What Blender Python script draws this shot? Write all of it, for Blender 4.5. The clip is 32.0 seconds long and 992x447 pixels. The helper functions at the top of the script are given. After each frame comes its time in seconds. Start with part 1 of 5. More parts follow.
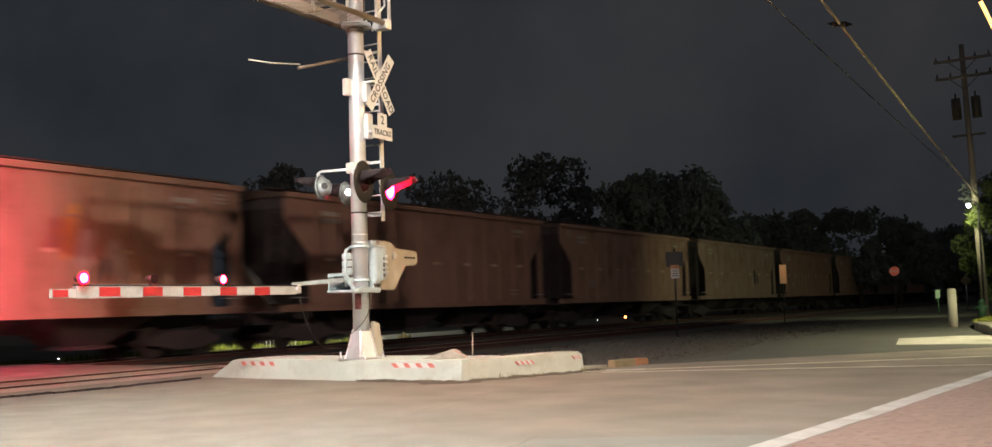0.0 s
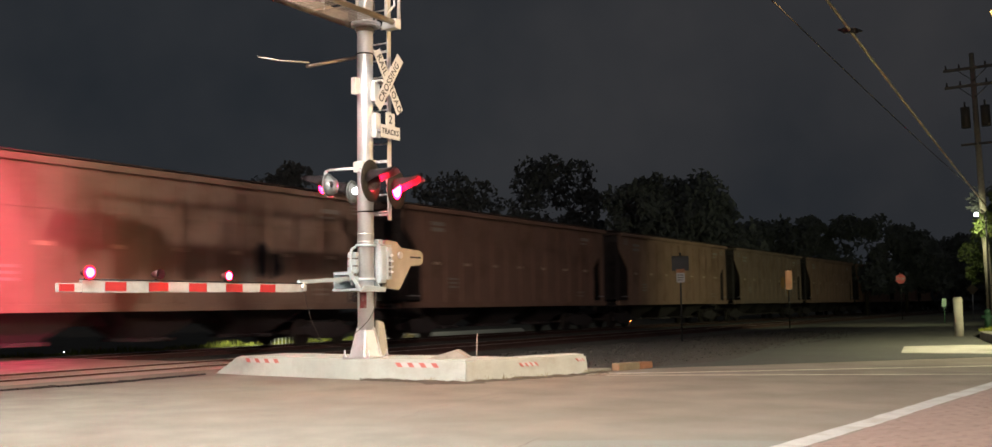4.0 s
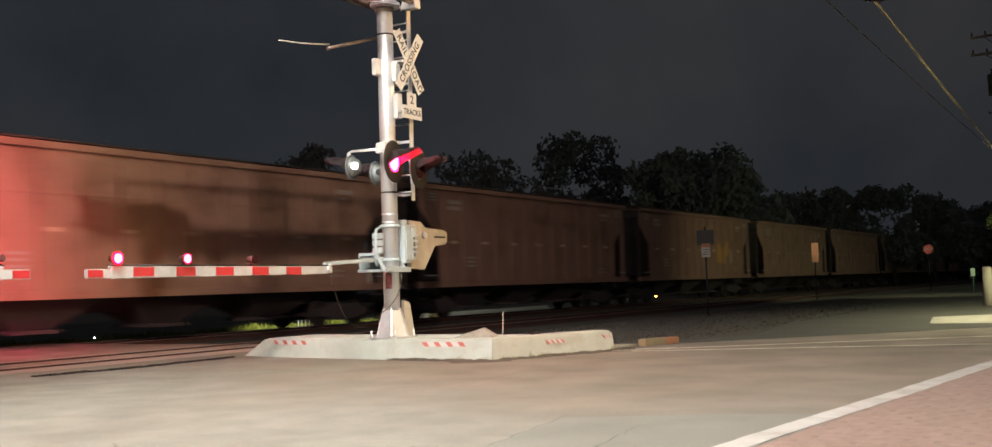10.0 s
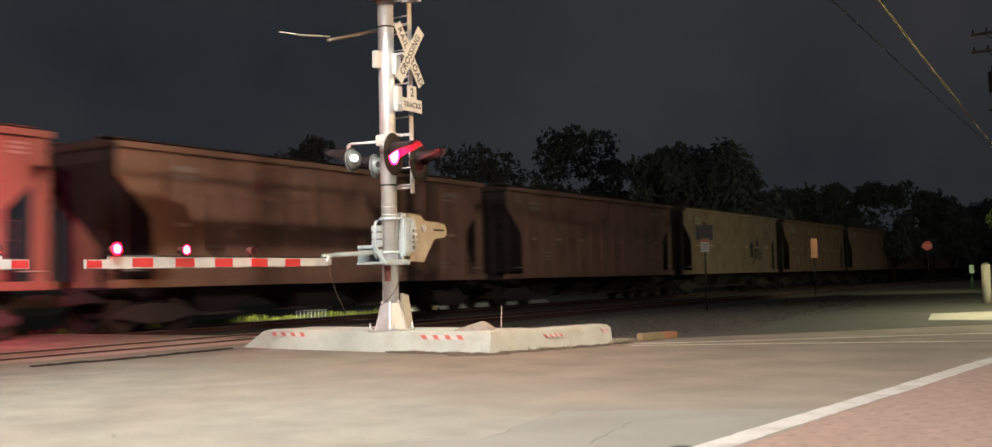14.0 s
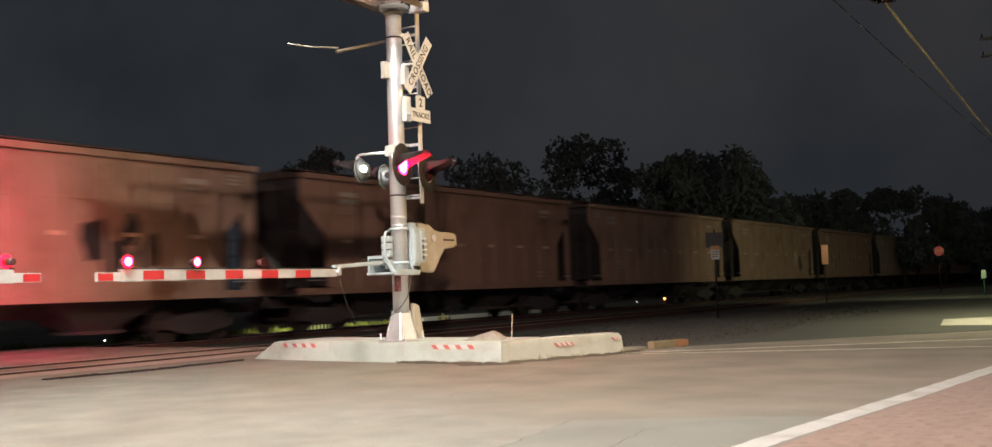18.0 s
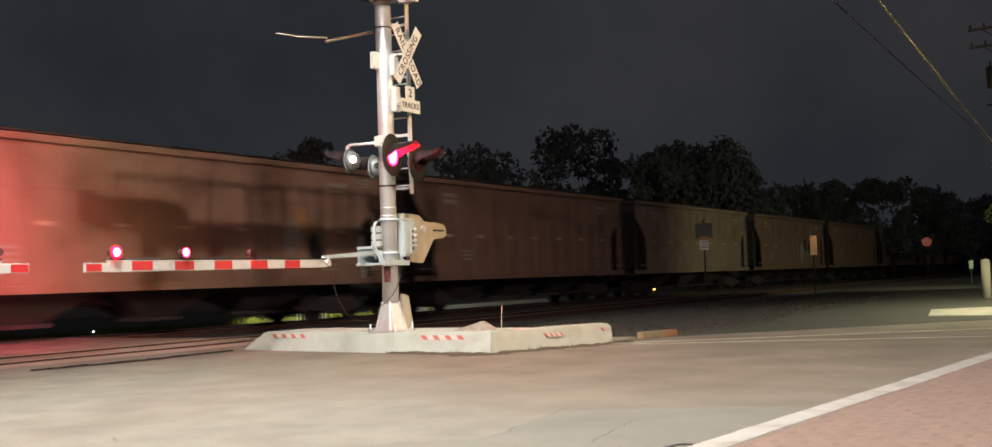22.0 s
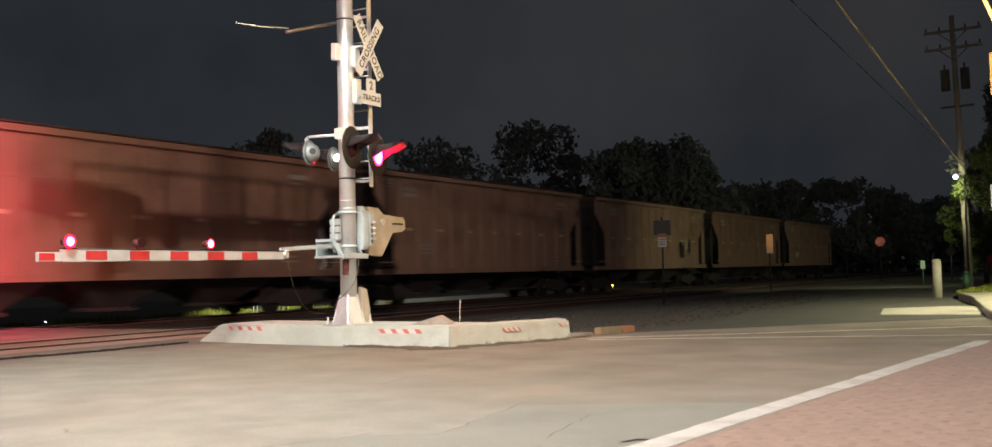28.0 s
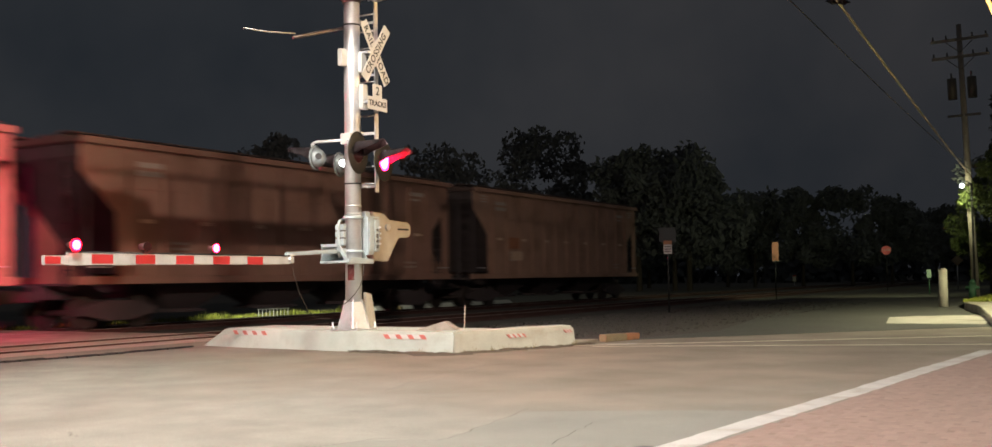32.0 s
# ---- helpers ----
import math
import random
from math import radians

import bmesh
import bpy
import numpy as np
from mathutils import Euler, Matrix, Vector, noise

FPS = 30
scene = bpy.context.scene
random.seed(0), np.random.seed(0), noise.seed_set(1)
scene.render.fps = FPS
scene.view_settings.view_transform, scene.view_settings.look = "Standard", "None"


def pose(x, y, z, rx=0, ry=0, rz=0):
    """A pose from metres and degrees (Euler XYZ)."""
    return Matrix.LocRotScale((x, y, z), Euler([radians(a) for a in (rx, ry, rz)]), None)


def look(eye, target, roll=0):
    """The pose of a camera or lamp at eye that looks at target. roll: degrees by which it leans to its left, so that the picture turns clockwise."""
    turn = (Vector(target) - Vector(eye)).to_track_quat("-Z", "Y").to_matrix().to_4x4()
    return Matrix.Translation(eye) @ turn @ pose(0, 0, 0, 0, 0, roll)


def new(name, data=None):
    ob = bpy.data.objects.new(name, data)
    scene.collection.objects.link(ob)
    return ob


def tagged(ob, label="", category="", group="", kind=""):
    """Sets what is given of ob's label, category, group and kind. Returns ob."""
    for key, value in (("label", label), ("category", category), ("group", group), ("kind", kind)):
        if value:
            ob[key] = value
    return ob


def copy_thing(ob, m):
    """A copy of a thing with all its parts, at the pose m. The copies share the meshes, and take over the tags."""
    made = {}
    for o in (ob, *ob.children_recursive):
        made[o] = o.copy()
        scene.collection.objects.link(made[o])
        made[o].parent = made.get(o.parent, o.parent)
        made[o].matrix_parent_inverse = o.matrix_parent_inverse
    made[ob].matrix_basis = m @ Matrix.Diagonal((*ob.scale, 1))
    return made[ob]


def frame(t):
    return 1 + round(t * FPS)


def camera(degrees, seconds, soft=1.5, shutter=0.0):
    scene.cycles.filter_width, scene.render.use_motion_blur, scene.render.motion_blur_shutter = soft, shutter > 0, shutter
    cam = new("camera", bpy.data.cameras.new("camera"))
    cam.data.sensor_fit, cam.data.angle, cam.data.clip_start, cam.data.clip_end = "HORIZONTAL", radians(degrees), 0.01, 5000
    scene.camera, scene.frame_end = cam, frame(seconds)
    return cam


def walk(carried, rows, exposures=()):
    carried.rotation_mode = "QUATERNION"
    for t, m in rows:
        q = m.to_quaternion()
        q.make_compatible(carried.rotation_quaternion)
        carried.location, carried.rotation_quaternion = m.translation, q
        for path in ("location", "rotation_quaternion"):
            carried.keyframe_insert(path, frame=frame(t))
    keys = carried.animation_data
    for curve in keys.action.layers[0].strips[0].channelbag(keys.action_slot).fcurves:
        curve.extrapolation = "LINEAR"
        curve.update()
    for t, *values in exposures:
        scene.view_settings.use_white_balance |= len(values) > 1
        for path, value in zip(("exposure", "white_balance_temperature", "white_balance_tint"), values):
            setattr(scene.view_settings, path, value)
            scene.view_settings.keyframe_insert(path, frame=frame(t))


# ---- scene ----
EYE = (0.0, 0.0, 1.15)
# seconds, yaw, pitch, roll: a phone held by someone who stands still
ROWS = [
    (0, 29.72, 4.35, 1.69), (0.5, 29.79, 4.44, 1.64), (1, 29.78, 4.56, 1.61), (1.5, 29.76, 4.56, 1.64),
    (2, 29.71, 4.54, 1.66), (2.5, 29.74, 4.51, 1.57), (4.5, 30.02, 4.55, 0.57), (5, 30.18, 5.73, 0.64),
    (5.5, 30.30, 5.80, 1.00), (6, 30.16, 5.78, 1.89), (6.5, 30.37, 5.67, 1.74), (7, 30.56, 5.20, 1.85),
    (7.5, 30.90, 4.87, 1.78), (8, 31.15, 4.40, 1.63), (8.5, 31.20, 4.09, 1.76), (9, 31.20, 3.70, 1.80),
    (9.5, 31.24, 3.40, 1.79), (10, 31.32, 3.29, 1.80), (10.5, 31.27, 3.16, 1.84), (11, 31.15, 2.96, 1.87),
    (11.5, 30.94, 2.81, 1.86), (12, 30.88, 2.73, 1.69), (12.5, 30.84, 2.67, 1.53), (13, 30.94, 2.66, 1.52),
    (13.5, 31.02, 2.76, 1.42), (14, 31.26, 2.94, 1.37), (14.5, 31.46, 2.95, 1.34), (16.5, 31.82, 3.32, 1.62),
    (17, 31.82, 3.32, 1.70), (17.5, 31.77, 3.37, 1.83), (18, 31.80, 3.45, 1.88), (18.5, 31.76, 3.47, 1.95),
    (19, 31.79, 3.54, 1.99), (19.5, 31.72, 3.40, 1.99), (20, 31.66, 3.28, 1.99), (20.5, 31.59, 3.18, 1.97),
    (21, 31.53, 3.15, 1.90), (21.5, 31.41, 3.11, 1.84), (22, 31.25, 2.93, 1.89), (22.5, 31.16, 2.84, 1.94),
    (23, 31.08, 2.79, 1.99), (23.5, 30.98, 2.90, 2.03), (24, 30.82, 2.86, 2.08), (24.5, 29.37, 2.95, 2.41),
    (25, 28.94, 2.84, 2.32), (25.5, 28.52, 2.67, 2.14), (27.5, 28.90, 2.54, 1.38), (28, 29.06, 2.58, 1.21),
    (28.5, 29.30, 2.88, 1.04), (29, 29.27, 3.38, 0.89), (29.5, 29.29, 3.78, 0.71), (30, 29.18, 3.77, 0.58),
    (30.5, 29.15, 3.40, 0.66), (31, 29.14, 3.08, 0.76), (31.5, 29.17, 2.95, 0.83), (32, 29.33, 2.91, 0.84),
]
cam = camera(49.5, 32.0, soft=1.45, shutter=1.0)
walk(cam, [(t, pose(*EYE, 90 + p, r, y)) for t, y, p, r in ROWS],
     exposures=[(0.0, 0.16), (5.5, 0.18), (8.0, 0.10), (17.5, 0.08), (19.0, 0.16), (20.0, 0.08), (27.5, 0.10), (32.0, 0.08)])

# ---- world, lamps ----
world = bpy.data.worlds.new("night_sky")
scene.world = world
world.use_nodes = True
wn, wl = world.node_tree.nodes, world.node_tree.links
bg = wn["Background"]
tc = wn.new("ShaderNodeTexCoord")
wz = wn.new("ShaderNodeTexNoise")
wz.inputs["Scale"].default_value, wz.inputs["Detail"].default_value, wz.inputs["Roughness"].default_value = 2.2, 5, 0.55
wr = wn.new("ShaderNodeValToRGB")
wr.color_ramp.elements[0].position, wr.color_ramp.elements[0].color = 0.35, (0.0150, 0.0180, 0.0220, 1)
wr.color_ramp.elements[1].position, wr.color_ramp.elements[1].color = 0.68, (0.034, 0.0345, 0.0365, 1)
wl.new(tc.outputs["Generated"], wz.inputs["Vector"])
wl.new(wz.outputs["Fac"], wr.inputs["Fac"])
# the town's glow warms the cloud towards the east
ws = wn.new("ShaderNodeSeparateXYZ")
wl.new(tc.outputs["Generated"], ws.inputs[0])
wm = wn.new("ShaderNodeMapRange")
wm.interpolation_type = "SMOOTHSTEP"
wm.inputs[1].default_value, wm.inputs[2].default_value = -0.85, 0.15
wl.new(ws.outputs["X"], wm.inputs[0])
wc = wn.new("ShaderNodeMix")
wc.data_type = "RGBA"
wc.inputs[6].default_value, wc.inputs[7].default_value = (0.85, 0.88, 0.92, 1), (1.16, 1.07, 1.04, 1)
wl.new(wm.outputs[0], wc.inputs[0])
wx = wn.new("ShaderNodeMix")
wx.data_type, wx.blend_type = "RGBA", "MULTIPLY"
wx.inputs[0].default_value = 1.0
wl.new(wr.outputs["Color"], wx.inputs[6])
wl.new(wc.outputs[2], wx.inputs[7])
wl.new(wx.outputs[2], bg.inputs["Color"])
bg.inputs["Strength"].default_value = 1.06


def lamp(name, kind, at, target, power, colour, size=0.3, angle=150, blend=0.6):
    data = bpy.data.lights.new(name, kind)
    data.energy, data.color = power, colour
    if kind == "AREA":
        data.shape, data.size = "DISK", size
    else:
        data.shadow_soft_size = size
    if kind == "SPOT":
        data.spot_size, data.spot_blend = radians(angle), blend
    ob = new(name, data)
    ob.matrix_basis = look(at, target)
    return ob


# lamps outside the view: one over the road, a tall one behind, one sodium lamp, one over the side street
ROAD_LAMP = (-6.5, 4.2, 11.5)
TALL_LAMP = (10.4, -16.3, 12.75)
SODIUM_LAMP = (0.2, 19.5, 7.2)
SIDE_LAMP = (1.8, 30.0, 7.0)
# fill light added out of view for the distant cars
FAR_FILL = (-1.0, 80.0, 9.0)
lamp("road_light_source", "SPOT", ROAD_LAMP, (-5.5, 10.0, 0), 15000, (1.0, 0.95, 0.87), 1.5, 98, 0.40)
lamp("tall_light_source", "SPOT", TALL_LAMP, (-21.4, 9.0, 3.0), 38000, (1.0, 0.76, 0.66), 0.26, 66, 1.0)
lamp("sodium_light_source", "SPOT", SODIUM_LAMP, (-10.8, 14.4, 3.4), 4600, (1.0, 0.62, 0.27), 0.2, 60, 1.0)
lamp("side_light_source", "SPOT", SIDE_LAMP, (-3.4, 31.4, 0), 8600, (1.0, 0.95, 0.58), 0.15, 165, 1.0)
lamp("far_light_source", "SPOT", FAR_FILL, (-21.4, 88.0, 4.0), 800, (0.90, 0.97, 0.50), 0.3, 150, 1.0)

# ---- materials ----


def material(name, colour, rough=0.7, metal=0.0, vary=0.25, scale=6.0, fine=60.0, bump=0.25, dirt=None, dirt_amount=0.5, dirt_scale=1.2, per_object=0.0, island=False, coat=0.0):
    m = bpy.data.materials.new(name)
    m.use_nodes = True
    n, l = m.node_tree.nodes, m.node_tree.links
    b = n["Principled BSDF"]
    b.inputs["Roughness"].default_value, b.inputs["Metallic"].default_value = rough, metal
    if coat:
        b.inputs["Coat Weight"].default_value = coat
    co = n.new("ShaderNodeTexCoord")
    n1, n2 = n.new("ShaderNodeTexNoise"), n.new("ShaderNodeTexNoise")
    n1.inputs["Scale"].default_value, n1.inputs["Detail"].default_value = scale, 6
    n2.inputs["Scale"].default_value, n2.inputs["Detail"].default_value = fine, 3
    for q in (n1, n2):
        l.new(co.outputs["Object"], q.inputs["Vector"])
    mix = n.new("ShaderNodeMix")
    mix.data_type = "FLOAT"
    mix.inputs[0].default_value = 0.4
    l.new(n1.outputs["Fac"], mix.inputs[2])
    l.new(n2.outputs["Fac"], mix.inputs[3])
    ramp = n.new("ShaderNodeValToRGB")
    lo, hi = 1 - vary, 1 + vary
    e = ramp.color_ramp.elements
    e[0].position, e[1].position = 0.3, 0.7
    e[0].color = tuple(min(1, c * lo) for c in colour) + (1,)
    e[1].color = tuple(min(1, c * hi) for c in colour) + (1,)
    l.new(mix.outputs[0], ramp.inputs["Fac"])
    out = ramp.outputs["Color"]
    if dirt:
        n3 = n.new("ShaderNodeTexNoise")
        n3.inputs["Scale"].default_value, n3.inputs["Detail"].default_value, n3.inputs["Roughness"].default_value = dirt_scale, 8, 0.65
        l.new(co.outputs["Object"], n3.inputs["Vector"])
        r3 = n.new("ShaderNodeValToRGB")
        r3.color_ramp.elements[0].position, r3.color_ramp.elements[0].color = 0.48, (0, 0, 0, 1)
        r3.color_ramp.elements[1].position, r3.color_ramp.elements[1].color = 0.68, (dirt_amount,) * 3 + (1,)
        l.new(n3.outputs["Fac"], r3.inputs["Fac"])
        mx = n.new("ShaderNodeMix")
        mx.data_type = "RGBA"
        mx.inputs[7].default_value = (*dirt, 1)
        l.new(r3.outputs["Color"], mx.inputs[0])
        l.new(out, mx.inputs[6])
        out = mx.outputs[2]
    if per_object or island:
        hs = n.new("ShaderNodeHueSaturation")
        src = n.new("ShaderNodeNewGeometry" if island else "ShaderNodeObjectInfo")
        mr = n.new("ShaderNodeMapRange")
        amount = per_object or 0.3
        mr.inputs[3].default_value, mr.inputs[4].default_value = 1 - amount, 1 + amount
        l.new(src.outputs["Random Per Island" if island else "Random"], mr.inputs[0])
        l.new(mr.outputs[0], hs.inputs["Value"])
        l.new(out, hs.inputs["Color"])
        out = hs.outputs["Color"]
    l.new(out, b.inputs["Base Color"])
    if bump:
        bp = n.new("ShaderNodeBump")
        bp.inputs["Strength"].default_value, bp.inputs["Distance"].default_value = bump, 0.02
        l.new(mix.outputs[0], bp.inputs["Height"])
        l.new(bp.outputs["Normal"], b.inputs["Normal"])
    return m


def glowing(name, colour, strength):
    m = bpy.data.materials.new(name)
    m.use_nodes = True
    b = m.node_tree.nodes["Principled BSDF"]
    b.inputs["Base Color"].default_value = (*colour, 1)
    b.inputs["Emission Color"].default_value = (*colour, 1)
    b.inputs["Emission Strength"].default_value = strength
    b.inputs["Roughness"].default_value = 0.3
    return m


M = {
    "soil": material("soil", (0.085, 0.08, 0.062), 0.95, vary=0.4, scale=0.8, fine=14, bump=0.8),
    "asphalt": material("asphalt", (0.182, 0.153, 0.131), 0.85, vary=0.22, scale=0.9, fine=90, bump=0.5, dirt=(0.075, 0.066, 0.056), dirt_amount=0.6, dirt_scale=0.35),
    "dark_asphalt": material("dark_asphalt", (0.052, 0.051, 0.042), 0.88, vary=0.25, scale=0.7, fine=80, bump=0.5, dirt=(0.035, 0.033, 0.028), dirt_amount=0.6, dirt_scale=0.3),
    "patch": material("patched_asphalt", (0.178, 0.176, 0.150), 0.88, vary=0.14, scale=2.2, fine=80, bump=0.5, dirt=(0.125, 0.122, 0.105), dirt_amount=0.55, dirt_scale=1.1),
    "dirt": material("swept_dirt", (0.075, 0.06, 0.042), 0.95, vary=0.35, scale=12, fine=80, bump=0.8),
    "dry_grass": material("dry_grass", (0.22, 0.18, 0.09), 0.85, vary=0.3, bump=0),
    "crack": material("crack_filler", (0.07, 0.062, 0.052), 0.9, vary=0.2),
    "concrete": material("concrete", (0.425, 0.465, 0.42), 0.85, vary=0.12, scale=3, fine=70, bump=0.4, dirt=(0.30, 0.275, 0.225), dirt_amount=0.5, dirt_scale=1.6),
    "stained_concrete": material("stained_concrete", (0.44, 0.455, 0.395), 0.85, vary=0.14, scale=2, fine=60, bump=0.4, dirt=(0.31, 0.26, 0.19), dirt_amount=0.6, dirt_scale=1.1),
    "old_concrete": material("old_concrete", (0.30, 0.28, 0.225), 0.88, vary=0.2, scale=2.5, fine=60, bump=0.4, dirt=(0.17, 0.15, 0.115), dirt_amount=0.6, dirt_scale=1.3),
    "worn_block": material("worn_block_paint", (0.34, 0.32, 0.27), 0.85, vary=0.2, scale=2, fine=50, bump=0.3, dirt=(0.12, 0.11, 0.085), dirt_amount=0.6, dirt_scale=0.9),
    "panel": material("crossing_panel", (0.38, 0.29, 0.25), 0.85, vary=0.25, scale=1.5, fine=50, bump=0.5, dirt=(0.12, 0.09, 0.08), dirt_amount=0.5, dirt_scale=0.8),
    "brick": material("paver_brick", (0.235, 0.165, 0.135), 0.88, vary=0.12, scale=9, fine=80, bump=0.3, per_object=0.07),
    "brick_bed": material("brick_joint", (0.215, 0.152, 0.125), 0.95, vary=0.3, scale=4, fine=60),
    "white_line": material("road_paint", (0.40, 0.39, 0.365), 0.75, vary=0.15, scale=4, fine=60, bump=0.3, dirt=(0.26, 0.23, 0.19), dirt_amount=0.75, dirt_scale=2.2),
    "worn_line": material("worn_paint", (0.62, 0.57, 0.44), 0.8, vary=0.25, scale=3, fine=50, bump=0.3, dirt=(0.12, 0.11, 0.09), dirt_amount=0.6, dirt_scale=1.8),
    "hood_lining": material("hood_lining", (0.20, 0.13, 0.15), 0.5, vary=0.15, bump=0.03),
    "hood": material("hood_sheet", (0.045, 0.036, 0.038), 0.45, vary=0.2, bump=0.05),
    "galv": material("galvanised_steel", (0.66, 0.67, 0.68), 0.42, 0.62, vary=0.12, scale=5, fine=40, bump=0.08, dirt=(0.34, 0.33, 0.31), dirt_amount=0.5, dirt_scale=2.5),
    "old_galv": material("weathered_galvanised_steel", (0.30, 0.255, 0.21), 0.42, 0.4, vary=0.2, scale=3, fine=40, bump=0.1, dirt=(0.16, 0.11, 0.08), dirt_amount=0.6, dirt_scale=1.4),
    "grey_paint": material("grey_paint", (0.38, 0.45, 0.47), 0.5, 0.1, vary=0.12, scale=4, fine=50, bump=0.08, dirt=(0.22, 0.21, 0.19), dirt_amount=0.4, dirt_scale=3),
    "cast": material("cast_iron_weight", (0.40, 0.37, 0.30), 0.6, 0.1, vary=0.14, scale=6, fine=60, bump=0.2),
    "white": material("white_reflective", (0.49, 0.49, 0.465), 0.45, vary=0.06, scale=5, fine=40, bump=0.04, dirt=(0.45, 0.42, 0.36), dirt_amount=0.3, dirt_scale=5),
    "sticker_red": material("faded_red_sticker", (0.46, 0.13, 0.11), 0.5, vary=0.15, scale=14, fine=60, bump=0.03),
    "arm_white": material("arm_white_sheeting", (0.40, 0.40, 0.39), 0.45, vary=0.08, scale=5, fine=40, bump=0.04, dirt=(0.25, 0.24, 0.21), dirt_amount=0.4, dirt_scale=4),
    "red": material("red_reflective", (0.40, 0.02, 0.025), 0.45, vary=0.12, scale=6, fine=40, bump=0.04),
    # red raised in brightness to stand for retroreflected light
    "sign_red": material("brightened_stop_sheeting", (0.86, 0.15, 0.15), 0.45, vary=0.1, bump=0.03),
    "old_red": material("old_red_sheeting", (0.20, 0.045, 0.045), 0.5, vary=0.3, scale=20, fine=70, bump=0.05, dirt=(0.45, 0.40, 0.38), dirt_amount=0.5, dirt_scale=14),
    "grey_timber": material("weathered_pole_timber", (0.30, 0.265, 0.225), 0.9, vary=0.3, scale=8, fine=60, bump=0.6),
    "disc_black": material("faded_black_disc", (0.007, 0.006, 0.006), 0.6, vary=0.2),
    "black": material("black_paint", (0.012, 0.012, 0.012), 0.5, vary=0.2),
    "ink": material("black_lettering", (0.02, 0.02, 0.02), 0.6, vary=0.1, bump=0),
    "housing": material("flasher_housing", (0.42, 0.43, 0.43), 0.5, 0.2, vary=0.15, bump=0.05),
    "rear_housing": material("weathered_flasher_housing", (0.17, 0.185, 0.18), 0.5, 0.3, vary=0.2, bump=0.05),
    "dark_lens": material("unlit_red_lens", (0.03, 0.006, 0.007), 0.25, vary=0.1, bump=0),
    "steel": material("rail_steel", (0.24, 0.20, 0.17), 0.5, 0.8, vary=0.2, scale=8, fine=60, bump=0.2),
    "dark_steel": material("rusty_rail_web", (0.075, 0.038, 0.03), 0.8, 0.1, vary=0.3, scale=8, fine=60, bump=0.2),
    "lamp_body": material("red_lamp_body", (0.09, 0.03, 0.03), 0.5, vary=0.2),
    "tar": material("tar_ridge", (0.02, 0.017, 0.016), 0.8, vary=0.3, bump=0.4),
    "rail_head": material("polished_rail_head", (0.55, 0.51, 0.46), 0.34, 0.7, vary=0.08, bump=0.02),
    "ballast": material("ballast", (0.036, 0.030, 0.024), 0.95, vary=0.4, scale=10, fine=45, bump=1.0, island=True, per_object=0.45),
    "tie": material("timber_tie", (0.06, 0.046, 0.034), 0.9, vary=0.3, scale=8, fine=60, bump=0.6, per_object=0.25),
    "car_paint": material("hopper_car_paint", (0.34, 0.212, 0.172), 0.62, 0.0, vary=0.12, scale=1.2, fine=25, bump=0.15, dirt=(0.17, 0.09, 0.05), dirt_amount=0.65, dirt_scale=0.7, per_object=0.16),
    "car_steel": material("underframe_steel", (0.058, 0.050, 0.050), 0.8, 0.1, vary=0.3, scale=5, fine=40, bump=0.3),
    "end_steel": material("hopper_dark_end", (0.055, 0.048, 0.048), 0.75, 0.1, vary=0.35, scale=3, fine=40, bump=0.3),
    "roof_steel": material("car_roof_steel", (0.09, 0.065, 0.052), 0.7, 0.1, vary=0.2, scale=2, fine=30, bump=0.2),
    "wheel": material("wheel_steel", (0.05, 0.043, 0.039), 0.6, 0.4, vary=0.25, scale=8, fine=40),
    "reflector": material("reflective_strip", (0.62, 0.47, 0.33), 0.4, vary=0.15, bump=0),
    "marking": material("white_marking", (0.40, 0.36, 0.30), 0.6, vary=0.1, bump=0),
    "bark": material("bark", (0.06, 0.048, 0.036), 0.95, vary=0.35, scale=9, fine=50, bump=0.9),
    "leaf": material("leaf", (0.110, 0.120, 0.118), 0.75, vary=0.25, scale=1.5, fine=20, bump=0, island=True, per_object=0.2),
    "street_leaf": material("street_tree_leaf", (0.075, 0.10, 0.028), 0.7, vary=0.3, scale=1.5, fine=20, bump=0, island=True, per_object=0.3),
    "grass": material("grass", (0.17, 0.19, 0.022), 0.8, vary=0.35, scale=2, fine=30, bump=0, island=True, per_object=0.4),
    "cable": material("cable_sheath", (0.08, 0.07, 0.06), 0.45, vary=0.15, bump=0),
    "bare_cable": material("bare_conductor", (0.66, 0.53, 0.36), 0.45, 0.2, vary=0.15, bump=0),
    "sign_back": material("sign_aluminium", (0.05, 0.055, 0.058), 0.75, 0.0, vary=0.12, bump=0.04),
    # orange kept extra bright in place of retroreflection
    "orange": material("brightened_orange_reflective", (0.85, 0.36, 0.22), 0.5, vary=0.12, bump=0.04),
    "yellow": material("yellow_paint", (0.25, 0.20, 0.12), 0.65, vary=0.2, scale=6, fine=50, bump=0.2, dirt=(0.3, 0.2, 0.1), dirt_amount=0.6, dirt_scale=5),
    "rusty_paint": material("faded_orange_paint", (0.36, 0.16, 0.08), 0.7, vary=0.25, scale=6, fine=50, bump=0.2),
    "pale_green": material("pale_green_sign", (0.30, 0.42, 0.33), 0.6, vary=0.15, bump=0.05),
    "green": material("green_paint", (0.03, 0.09, 0.045), 0.6, vary=0.2, bump=0.1),
    "brown": material("dark_brown_board", (0.05, 0.025, 0.015), 0.5, vary=0.2, bump=0.1),
    "gold": material("gold_paint", (0.75, 0.42, 0.10), 0.45, vary=0.12, bump=0.05),
    "glow_red": glowing("lit_red_lens", (1.0, 0.0008, 0.016), 380),
    "glow_arm": glowing("lit_arm_lamp", (1.0, 0.003, 0.014), 14),
